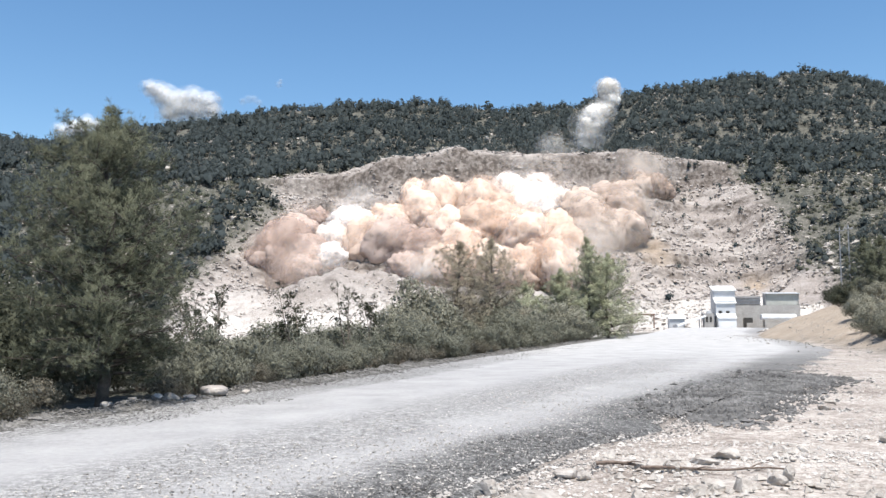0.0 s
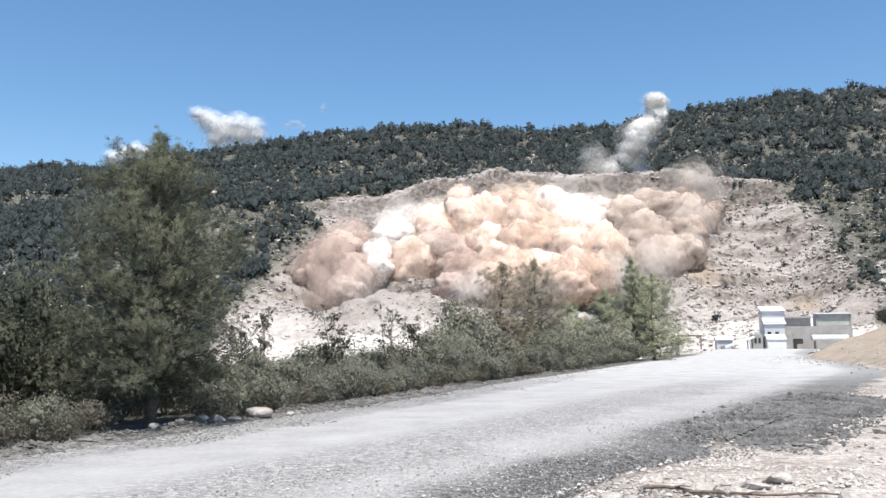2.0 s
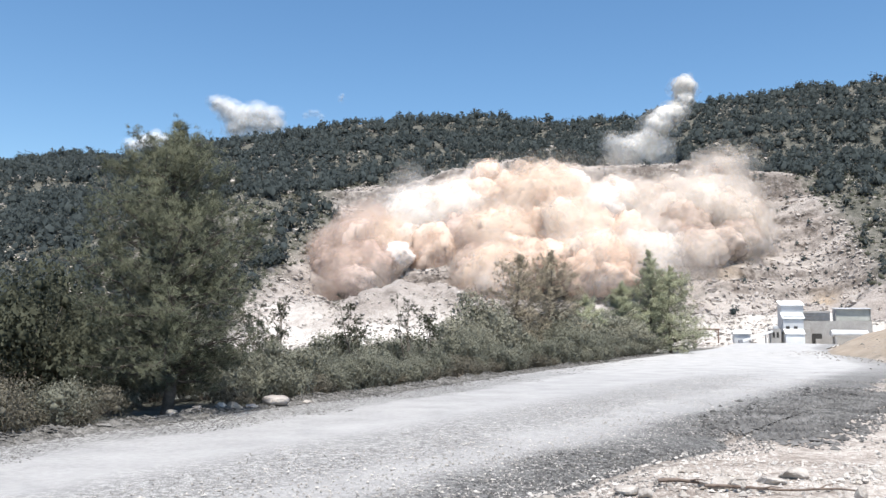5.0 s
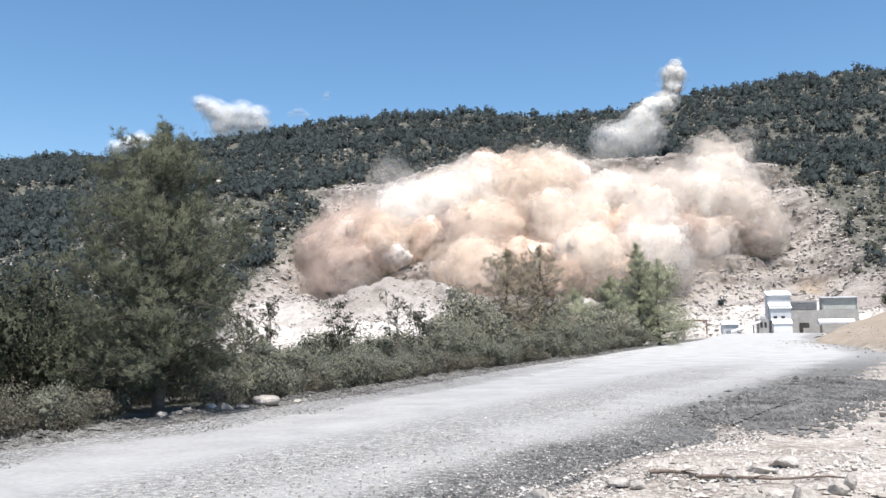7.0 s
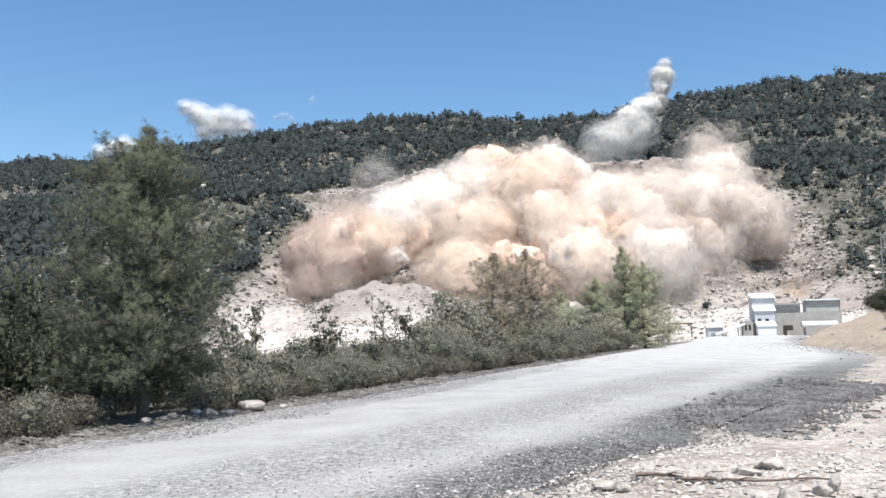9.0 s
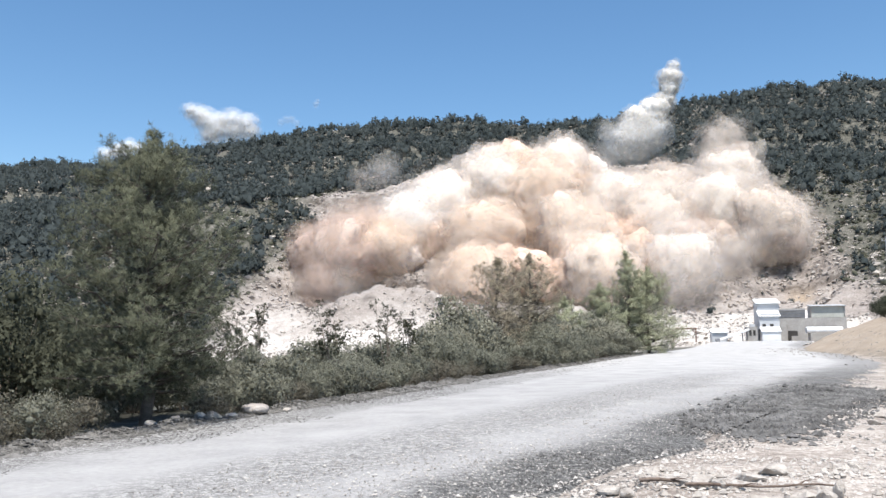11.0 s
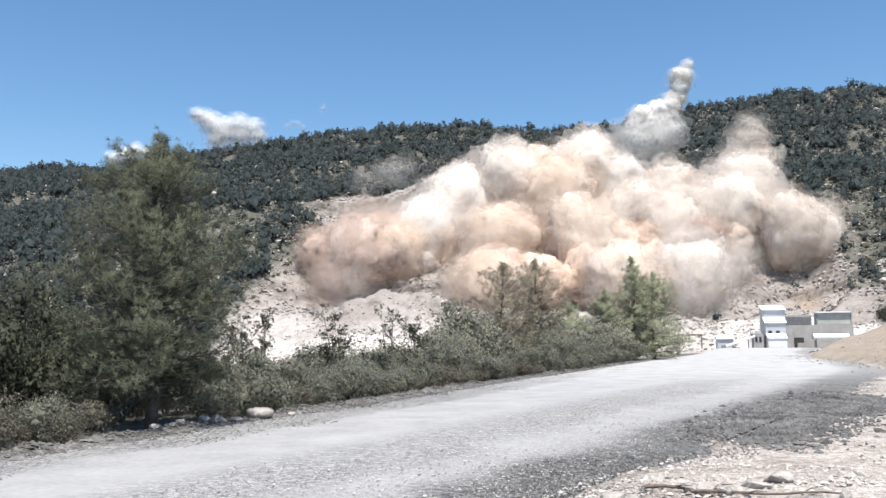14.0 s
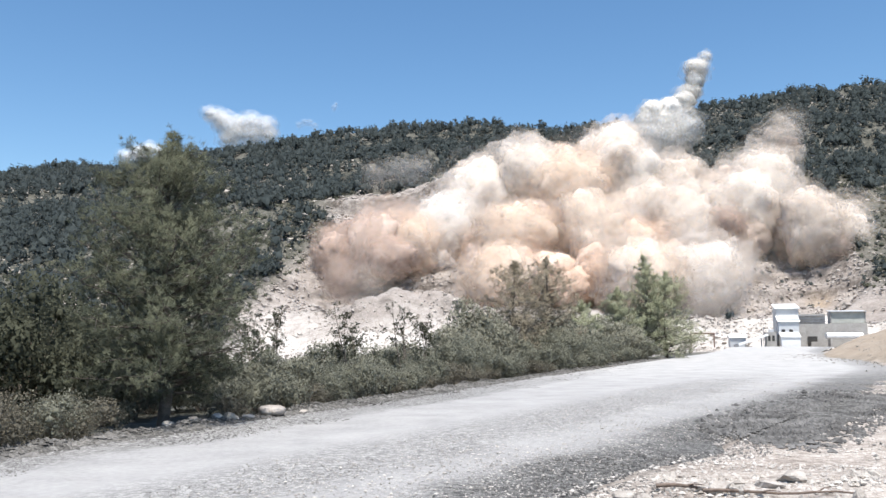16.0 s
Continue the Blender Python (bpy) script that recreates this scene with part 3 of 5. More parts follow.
# ---- plants beside the road ----
def tube(points, radii, seg=6):
    """A tapered tube along points, as arrays."""
    pts, rings = [Vector(p) for p in points], []
    for k, p in enumerate(pts):
        d = (pts[min(k + 1, len(pts) - 1)] - pts[max(k - 1, 0)]).normalized()
        q = d.to_track_quat("Z", "Y")
        rings += [(p + q @ Vector((radii[k] * math.cos(6.2832 * j / seg), radii[k] * math.sin(6.2832 * j / seg), 0)))[:] for j in range(seg)]
    f = [[k * seg + j, k * seg + (j + 1) % seg, (k + 1) * seg + (j + 1) % seg, (k + 1) * seg + j] for k in range(len(pts) - 1) for j in range(seg)]
    return np.array(rings), np.array(f)


def join(parts):
    vs, fs, off = [], [], 0
    for v, f in parts:
        vs.append(v)
        fs.append(f + off)
        off += len(v)
    return np.concatenate(vs), np.concatenate(fs)


def needles(centres, aims, r, length, width, count):
    """Tufts of needles: thin triangles fanning out of each centre about its aim."""
    n = len(centres)
    d = aims[:, None] * 0.75 + r.normal(size=(n, count, 3)) * 0.62
    d /= np.linalg.norm(d, axis=2, keepdims=True)
    side = np.cross(d, r.normal(size=(n, count, 3)))
    side /= np.linalg.norm(side, axis=2, keepdims=True)
    L = length * (0.6 + 0.6 * r.random((n, count, 1)))
    base = centres[:, None] + r.normal(size=(n, count, 3)) * length * 0.22
    tri = np.stack([base - side * width, base + side * width, base + d * L], 2)
    soft = np.repeat((aims[:, None] + 0.45 * d).reshape(-1, 3), 3, 0)
    return tri.reshape(-1, 3), np.arange(n * count * 3).reshape(-1, 3), soft


def pine(label, at, height, spread, seed, limbs=60, tufts=34, needle=0.2, bare=0.12, mat=None, lean=0.0, shape=0.7):
    r = np.random.default_rng(seed)
    thing = empty("pine_tree", pose(*at, 0, 0, 0), label, "tree", "pines beside the road")
    k = np.linspace(0, 1, 9)
    bend = np.stack([lean * k ** 2 * height + 0.015 * height * np.sin(k * 5 + seed), 0.012 * height * np.cos(k * 6 + seed), k * height], 1)
    bend[0, :2] = 0
    girth = 0.021 * height
    v, f = tube(bend, girth * (1 - 0.93 * k) + 0.006, 8)
    solid("trunk", mesh_of("trunk", v + [0, 0, -0.1], f, BARK, True), thing)
    cen, aim = [], []
    for i in range(limbs):
        h = bare + (1 - bare) * (i + r.random()) / limbs
        p0 = np.array([np.interp(h, k, bend[:, c]) for c in range(3)])
        ang = i * 2.4 + r.normal() * 0.35
        reach = spread * ((1 - h) ** shape * (1 - 0.78 * float(step(0.87, 0.93, h))) + 0.04) * (0.45 + 0.65 * r.random()) * (0.75 if h < bare + 0.08 else 1)
        rise = min(0.1 + 0.7 * h + 0.2 * r.normal(), 0.75)
        out = np.array([math.cos(ang), math.sin(ang), 0.0])
        s = np.linspace(0, 1, 5)[:, None]
        pts = p0 + out * reach * s + np.array([0, 0, 1]) * reach * rise * (0.55 * s + 0.45 * s ** 2)
        pts[1:] += r.normal(size=(4, 3)) * 0.04 * reach
        branch = [tube(pts, girth * (0.30 * (1 - h) + 0.07) * np.array([1, 0.7, 0.5, 0.3, 0.12]), 4)]
        n = max(6, int(tufts * reach / spread * 1.6))
        q = 0.22 + 0.8 * r.random(n) ** 0.75
        c = np.stack([np.interp(q, s[:, 0], pts[:, j]) for j in range(3)], 1)
        sprig = np.clip(r.normal(size=(n, 3)), -1.5, 1.5) * [1, 1, 0.7] * (0.20 * reach * (1.15 - 0.6 * q))[:, None]
        c2 = c + sprig
        for a, b in list(zip(c, c2))[::7]:
            branch.append(tube([a, (a + b) / 2 + [0, 0, -0.02], b], [0.010, 0.007, 0.004], 3))
        v, f = join(branch)
        solid("limb", mesh_of("limb", v, f, BARK, True), thing)
        cen.append(c2)
        aim.append(out * 0.5 + sprig / (0.2 * reach + 1e-6) * 0.4 + [0, 0, 0.45])
    n = 30
    h = 0.86 + 0.14 * r.random(n)
    cen.append(np.stack([np.interp(h, k, bend[:, c]) for c in range(3)], 1) + r.normal(size=(n, 3)) * 0.02 * height)
    aim.append(r.normal(size=(n, 3)) * 0.5 + [0, 0, 0.8])
    v, f, nor = needles(np.concatenate(cen), np.concatenate(aim), r, needle, needle * 0.05, 16)
    solid("crown", mesh_of("crown", v, f, mat or NEEDLE, normals=nor), thing)
    return thing


def shrub_parts(seed, leaves, leaf, wide, tall, clumps, mat, loose=0.2):
    """Stems and a leafy crown in uneven clumps, round the origin."""
    r = np.random.default_rng(seed)
    ang, rad = r.random(clumps) * 6.283, np.sqrt(r.random(clumps))
    cx, cy = 0.5 * wide * rad * np.cos(ang), 0.5 * wide * rad * np.sin(ang)
    cz = tall * (0.25 + 0.6 * r.random(clumps) * (1 - 0.5 * rad ** 2))
    cr = (0.12 + 0.13 * r.random(clumps)) * min(wide, tall * 1.4)
    pick = r.choice(clumps, leaves, p=cr ** 2 / np.sum(cr ** 2))
    d = r.normal(size=(leaves, 3)) + [0, 0, 0.25]
    d /= np.linalg.norm(d, axis=1, keepdims=True)
    wave = 1 + 0.16 * np.sin(5 * d[:, 0] + pick) * np.sin(5 * d[:, 1] + 2 * pick) * np.sin(5 * d[:, 2] + 3 * pick)
    c = np.stack([cx, cy, cz], 1)[pick] + d * (cr[pick] * wave * (0.6 + 0.52 * r.random(leaves) ** 0.7 + loose * (r.random(leaves) < 0.1)))[:, None]
    c[:, 2] = np.maximum(c[:, 2], 0.03 + 0.1 * r.random(leaves))
    u = r.normal(size=(leaves, 3))
    u /= np.linalg.norm(u, axis=1, keepdims=True)
    w = np.cross(u, d + 0.4 * r.normal(size=(leaves, 3)))
    w /= np.linalg.norm(w, axis=1, keepdims=True)
    s = leaf * (0.6 + 0.8 * r.random((leaves, 1)))
    quad = np.stack([c - u * s, c + u * s * 0.2 - w * s * 0.7, c + u * s * 0.6 + w * s * 0.8], 1)
    heart = [(ICO[1][0] * q * 0.28 + [x, y, max(z, 0.5 * q)], ICO[1][1]) for x, y, z, q in zip(cx, cy, cz, cr)]
    v, f = join([(quad.reshape(-1, 3), np.arange(3 * leaves).reshape(-1, 3))] + heart)
    crown = mesh_of("crown", v, f, mat,
                    normals=np.concatenate([np.repeat(d + 0.35 * u + [0, 0, 0.1], 3, 0), np.tile(ICO[1][0], (clumps, 1))]))
    stems = [tube([(0.05 * x, 0.05 * y, -0.1), (0.4 * x, 0.4 * y, 0.5 * z), (x, y, z + 0.3 * q)], [0.022, 0.014, 0.004], 4)
             for x, y, z, q in zip(cx, cy, cz, cr)]
    v, f = join(stems)
    return crown, mesh_of("stems", v, f, TWIG, True)


def shrubs():
    kinds = [shrub_parts(20, 4600, 0.048, 2.4, 1.7, 18, LEAF), shrub_parts(21, 4800, 0.048, 2.8, 2.0, 22, LEAF),
             shrub_parts(22, 4400, 0.052, 2.0, 2.3, 16, LEAF), shrub_parts(23, 4200, 0.035, 2.4, 1.4, 20, LEAF_DRY, 0.5),
             shrub_parts(24, 4600, 0.08, 3.4, 3.4, 22, LEAF_TALL), shrub_parts(25, 4400, 0.085, 3.0, 4.2, 20, LEAF_TALL),
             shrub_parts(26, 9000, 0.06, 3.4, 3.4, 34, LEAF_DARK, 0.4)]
    names = ["rounded olive-grey maquis shrub at the road verge", "broad olive-grey maquis shrub at the road verge",
             "upright olive-green shrub at the road verge", "low dry brown scrub at the road verge",
             "tall dense dull-green thicket shrub beside the road", "tall upright dull-green thicket shrub beside the road",
             "dense dark green thicket behind the roadside pine"]
    r = np.random.default_rng(4)

    def put(kind, x, y, scale=1.0):
        crown, stems = kinds[kind]
        thing = empty("shrub", pose(x, y, float(land(x, y)) - 0.03, 0, 0, r.random() * 360), names[kind], "shrub", "shrubs along the road")
        thing.scale = (scale * (0.9 + 0.2 * r.random()),) * 2 + (scale * (0.9 + 0.25 * r.random()),)
        solid("crown", crown, thing)
        tagged(solid("stem_tangle", stems, thing), kind="stuff")
    y = 11.0
    while y < 98:
        e = float(left_edge(y))
        far = 1 + y / 60
        dry = y < 19
        for d in ((0.8, 2.6, 5.0) if dry else (1.4, 3.3, 6.2)):
            if 17.4 < y < 24 and d < 3:
                continue
            kind = 3 if dry and d < 4 else (int(r.integers(0, 3)) if y < 46 else int(r.integers(4, 6)) if d > 2 else int(r.integers(1, 3)))
            if d < 2 and y > 30 and r.random() < 0.5:
                kind = int(r.integers(0, 2))
            put(kind, e - d - 0.8 * r.random(), y + r.normal() * 0.5, (0.62 if y < 34 else 0.9 if y < 46 else 0.82 if y < 58 else 1.0) * (0.8 + 0.75 * r.random() ** 2.2))
        y += 1.25 * far + 0.4 * r.random()
    y = 15.0
    while y < 72:
        if not 18.0 < y < 21.2:
            put((0, 1, 3)[int(r.integers(0, 3))], float(left_edge(y)) - 1.05 - 0.5 * r.random(), y, (0.36 + 0.26 * r.random()) * (1 + y / 160))
        y += 0.75 + y / 50
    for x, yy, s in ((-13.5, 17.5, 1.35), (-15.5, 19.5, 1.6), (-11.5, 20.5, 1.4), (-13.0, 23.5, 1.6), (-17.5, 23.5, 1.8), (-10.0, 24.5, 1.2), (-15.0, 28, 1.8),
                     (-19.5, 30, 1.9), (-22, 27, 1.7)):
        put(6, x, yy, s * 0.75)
    # scrub on the bank
    for k in range(60):
        far = k % 2
        yy = (95 + 38 * r.random()) if far else (64 + 32 * r.random())
        xx = yy * (0.452 + 0.1 * r.random()) if far else yy * (0.478 + 0.07 * r.random())
        if xx - float(toe(yy)) < 1.5:
            xx = float(toe(yy)) + 1.5 + 3 * r.random()
        put((4, 5, 1, 6)[k % 4], xx, yy, (0.6 if far else 0.5) + 0.35 * r.random())


def sapling(at, height, seed, leaves, label):
    r = np.random.default_rng(seed)
    thing = empty("sapling", pose(*at), label, "tree", "thin saplings along the road")
    parts, tips = [], []
    for s in range(3):
        top = np.array([r.normal() * 0.13 * height, r.normal() * 0.1 * height, height * (0.75 + 0.25 * r.random())])
        k = np.linspace(0, 1, 6)[:, None]
        pts = top * k + np.sin(k * 3.1) * r.normal(size=3) * 0.05 * height
        parts.append(tube(pts, np.linspace(0.04, 0.008, 6), 5))
        for _ in range(12):
            q = 0.3 + 0.68 * r.random()
            a = np.array([np.interp(q, k[:, 0], pts[:, j]) for j in range(3)])
            b = a + np.array([r.normal(), r.normal(), 0.9]) * 0.16 * height * (1.2 - q)
            parts.append(tube([a, (a + b) / 2 + [0, 0, 0.03], b], [0.011, 0.007, 0.004], 3))
            tips += [a + (b - a) * (0.4 + 0.7 * r.random()) for _ in range(leaves)]
    v, f = join(parts)
    solid("trunk", mesh_of("trunk", v, f, TWIG, True), thing)
    c = np.array(tips) + r.normal(size=(len(tips), 3)) * 0.07
    v, f, nor = needles(c, r.normal(size=c.shape) + [0, 0, 0.4], r, 0.1, 0.014, 9)
    solid("crown", mesh_of("crown", v, f, LEAF_DARK, normals=nor), thing)


def trees():
    def base(x, y):
        return (x, y, float(land(x, y)))
    pine("tall bushy dark green pine at the gravel road's edge", base(-7.75, 19.6), 6.9, 2.7, 1, 150, 62, 0.13, 0.12, NEEDLE, 0.01, 0.52)
    pine("slim sparse brownish pine rising from the roadside thicket", base(1.0, 57), 7.3, 3.3, 3, 78, 26, 0.2, 0.2, NEEDLE_DRY, 0.0, 0.5)
    pine("slim sparse pine with bare lower trunk in the thicket", base(3.4, 62), 8.0, 3.5, 4, 90, 30, 0.2, 0.2, NEEDLE_DRY, 0.0, 0.6)
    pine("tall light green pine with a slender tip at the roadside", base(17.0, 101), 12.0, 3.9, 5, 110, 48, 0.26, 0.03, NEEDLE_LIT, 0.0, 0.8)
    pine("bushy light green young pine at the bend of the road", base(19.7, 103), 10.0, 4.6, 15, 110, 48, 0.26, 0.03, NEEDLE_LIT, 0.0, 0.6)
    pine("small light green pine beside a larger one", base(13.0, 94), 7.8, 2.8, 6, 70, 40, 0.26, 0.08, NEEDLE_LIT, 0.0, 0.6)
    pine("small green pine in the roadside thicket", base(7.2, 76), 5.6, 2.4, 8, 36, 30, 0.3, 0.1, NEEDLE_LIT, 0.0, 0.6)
    for k, (x, y, h, n) in enumerate(((-7.45, 28, 3.7, 5), (-5.35, 32, 3.4, 9), (-4.1, 38, 3.9, 5), (-8.0, 28.8, 3.3, 5), (-3.3, 39.5, 3.6, 8))):
        sapling(base(x, y), h, 60 + k, n, "thin grey-barked sapling with sparse leaves")
    pine("dark pine among scrub on the roadside bank", base(50, 98), 6.5, 2.6, 9, 40, 22, 0.4, 0.1, NEEDLE, 0.0, 0.6)
    pine("dark pine among scrub on the roadside bank", base(53, 108), 7.5, 2.8, 10, 40, 22, 0.4, 0.1, NEEDLE, 0.0, 0.6)


# ---- stones ----
def gravel():
    def spread(name, n, place, small, big, material, label, power=4.0, flat=0.6):
        x, y = place(n)
        n = len(x)
        s = small + (big - small) * rng.random(n) ** power
        dims = np.stack([s * (0.7 + 0.6 * rng.random(n)), s * (0.7 + 0.6 * rng.random(n)), s * flat * (0.7 + 0.6 * rng.random(n))], 1)
        on_road = (x > left_edge(y)) & (x < right_edge(y))
        a = np.clip((x - left_edge(y)) / (right_edge(y) - left_edge(y)), 0, 1)
        z = np.where(on_road, 0.05 + 0.10 * np.sin(np.pi * a), land(x, y))
        v, f = scatter(PEBBLES, rng.integers(0, 12, n), np.stack([x, y, z + 0.15 * s], 1), dims, rng.random(n) * 6.283)
        tagged(solid(name, mesh_of(name, v, f, material)), label, "gravel", kind="stuff")

    def along(n, lo, hi, y0, y1, power=1.6):
        y = y0 + (y1 - y0) * rng.random(n) ** power
        a = lo + (hi - lo) * rng.random(n) ** 0.8 + 0.09 * fbm(y / 2.2, 0 * y, 3, 39)
        return left_edge(y) + a * (right_edge(y) - left_edge(y)), y
    spread("road_gravel", 15000, lambda n: along(n, 0.46, 1.02, 7, 50, 1.7), 0.007, 0.024, STONE_MID, "loose grey crushed stone on the haul road")
    spread("road_gravel", 9000, lambda n: along(n, 0.5, 0.98, 7, 40, 1.7), 0.008, 0.026, STONE, "scattered pale crushed stone on the haul road")
    spread("dark_gravel", 12000, lambda n: along(n, 0.86, 1.04, 7, 40, 1.8), 0.009, 0.034, STONE_DARK, "dark crushed stone along the road's shoulder")

    def heap(n):
        t, w = rng.random(n), rng.normal(size=n)
        x, y = 4.9 + 8.6 * t + 0.42 * w, 17.2 + 14.5 * t - 0.6 * w + 0.6 * rng.normal(size=n)
        return x, y
    spread("dark_gravel", 13000, heap, 0.02, 0.10, STONE_DARK, "patch of dark broken stone beside the road", 2.6)

    def lot(n):
        y = 8 + 40 * rng.random(n) ** 2.0
        x = right_edge(y) - 0.2 + (4 + 0.6 * y) * rng.random(n)
        keep = fbm(x / 2.5, y / 2.5, 3, 77) + 0.5 * rng.random(len(x)) > 0.05
        return x[keep], y[keep]
    spread("pale_gravel", 50000, lot, 0.011, 0.045, STONE, "pale limestone chippings on the bare ground", 3.0)

    def litter(n):
        y = 8.6 + 4.2 * rng.random(n)
        x = 0.2 + 5.6 * rng.random(n)
        keep = (x > right_edge(y) + 0.3) & (fbm(x / 0.9, y / 0.9, 3, 15) + 0.3 * rng.random(n) > 0.12)
        return x[keep], y[keep]
    spread("rock_litter", 1500, litter, 0.015, 0.085, ROCK, "broken white limestone litter round the fallen branches", 2.2, 0.7)

    def verge(n):
        y = 9 + 80 * rng.random(n) ** 1.5
        return left_edge(y) - 0.3 + 0.42 * rng.normal(size=n), y
    spread("verge_gravel", 24000, verge, 0.014, 0.07, STONE_BERM, "stony berm along the road's edge", 5.0)

    spread("road_gravel", 9000, lambda n: along(n, -0.02, 0.17, 8, 70, 1.6), 0.008, 0.03, STONE_BERM, "loose grey stone along the road's outer edge")

    def foot(n):
        y = 40 + 90 * rng.random(n)
        return toe(y) + 1.5 + 3.0 * rng.normal(size=n), y
    spread("bank_stones", 2500, foot, 0.02, 0.14, STONE_MID, "pale stones fallen at the foot of the bank", 3.0)


def gravel_patch():
    """A low spread of dark broken stone at the road's edge."""
    k, m = 72, 14
    ang, rad = np.meshgrid(np.linspace(0, 2 * np.pi, k, endpoint=False), np.linspace(0, 1, m), indexing="ij")
    edge = 1 + 0.5 * fbm(np.cos(ang) * 1.7 + 5, np.sin(ang) * 1.7, 3, 19)
    u, w = rad * edge * np.cos(ang) * 6.5, rad * edge * np.sin(ang) * 0.75
    x, y = 9.3 + u * 0.48 + w * 0.88, 24.8 + u * 0.88 - w * 0.48
    a = np.clip((x - left_edge(y)) / (right_edge(y) - left_edge(y)), 0, 1)
    under = np.maximum(land(x, y), np.where(a < 1, 0.05 + 0.10 * np.sin(np.pi * a), -1))
    z = under + 0.07 * (1 - rad ** 2) + 0.05 * fbm(x * 2, y * 2, 3, 27) * (1 - rad) - 0.03 * rad ** 6
    i = np.arange(k * m).reshape(k, m)
    faces = np.stack([i[:, :-1], np.roll(i, -1, 0)[:, :-1], np.roll(i, -1, 0)[:, 1:], i[:, 1:]], -1).reshape(-1, 4)
    n = Nodes("dark_broken_stone")
    g = n.math("ADD", n.math("MULTIPLY", n.noise(22.0, 5, 0.7), 0.6), n.math("MULTIPLY", n.noise(1.4, 3), 0.4))
    n.bump(g, 0.7, 0.08)
    mat = n.done(n.ramp(g, [(0.4, (0.04, 0.039, 0.037)), (0.5, (0.11, 0.107, 0.10)), (0.6, (0.25, 0.24, 0.23))]), 0.95, 0, 0.1)
    ob = solid("gravel_patch", mesh_of("gravel_patch", np.stack([x, y, z], -1).reshape(-1, 3), faces, mat, True))
    tagged(ob, "low spread of dark broken stone at the road's edge", "gravel", kind="structure")


def broken_rock(seed, cuts=9, round_off=0.0):
    """A rock of about unit radius: a ball cut by flat breaks, with a rough skin."""
    r = np.random.default_rng(seed + 300)
    v, f = ICO[3]
    nrm = r.normal(size=(cuts, 3))
    nrm /= np.linalg.norm(nrm, axis=1, keepdims=True)
    reach = (0.42 + 0.42 * r.random(cuts)) / np.maximum(v @ nrm.T, 0.05)
    rad = np.minimum(reach.min(1), 1.0)
    rad = rad * (1 - round_off) + round_off
    skin = np.array([noise.noise(Vector(p) * 3.1 + Vector((seed, 0, 0))) + 0.5 * noise.noise(Vector(p) * 7.0) for p in v])
    return v * (rad * (1 + 0.11 * skin))[:, None] * 1.2, f


def rock(label, x, y, size, turn, seed, sink=0.25, round_off=0.0):
    v, f = broken_rock(seed, 10, round_off)
    if round_off:
        v = np.sign(v) * np.abs(v) ** 0.75
    me = mesh_of("rock", v * np.array(size) / 2, f, ROCK_FAR if round_off else ROCK, round_off > 0)
    ob = solid("rock", me)
    ob.matrix_basis = pose(x, y, float(land(x, y)) + size[2] * (0.5 - sink), 0, 0, turn)
    tagged(ob, label, "rock", "loose rocks by the road")


def rocks():
    rock("large flat-topped pale boulder on the road's verge", -5.8, 21.9, (0.66, 0.45, 0.25), 12, 1, 0.12, 0.45)
    for k, (x, y, s) in enumerate(((-6.45, 20.6, 0.3), (-6.65, 20.2, 0.22), (-6.2, 21.2, 0.26), (-7.2, 18.6, 0.24), (-6.9, 19.3, 0.2), (-8.9, 14.6, 0.16), (-5.2, 23.0, 0.2))):
        rock("small pale stone on the road's verge", x, y, (s * 1.3, s, s * 0.7), 40 * k, k)
    for k, (x, y, w, h) in enumerate(((1.52, 10.75, 0.27, 0.17), (1.72, 10.62, 0.2, 0.12), (0.52, 9.75, 0.3, 0.24), (0.95, 9.55, 0.62, 0.14), (2.78, 11.25, 0.34, 0.16),
                                      (2.95, 11.1, 0.24, 0.16), (2.6, 11.3, 0.26, 0.12), (3.0, 9.75, 0.36, 0.2), (3.35, 9.7, 0.3, 0.2), (2.75, 9.6, 0.3, 0.14), (3.9, 10.2, 0.3, 0.17),
                                      (4.15, 10.5, 0.22, 0.22), (3.6, 11.9, 0.42, 0.16), (4.0, 12.4, 0.5, 0.16), (2.1, 9.5, 0.24, 0.12), (8.4, 19.2, 0.3, 0.16), (9.2, 20.6, 0.3, 0.14),
                                      (7.2, 14.2, 0.3, 0.15), (5.2, 12.6, 0.26, 0.14))):
        rock("angular pale limestone rock on the bare ground", x, y, (w, w * 0.75, h * 1.1), 57 * k, k + 2, 0.2)


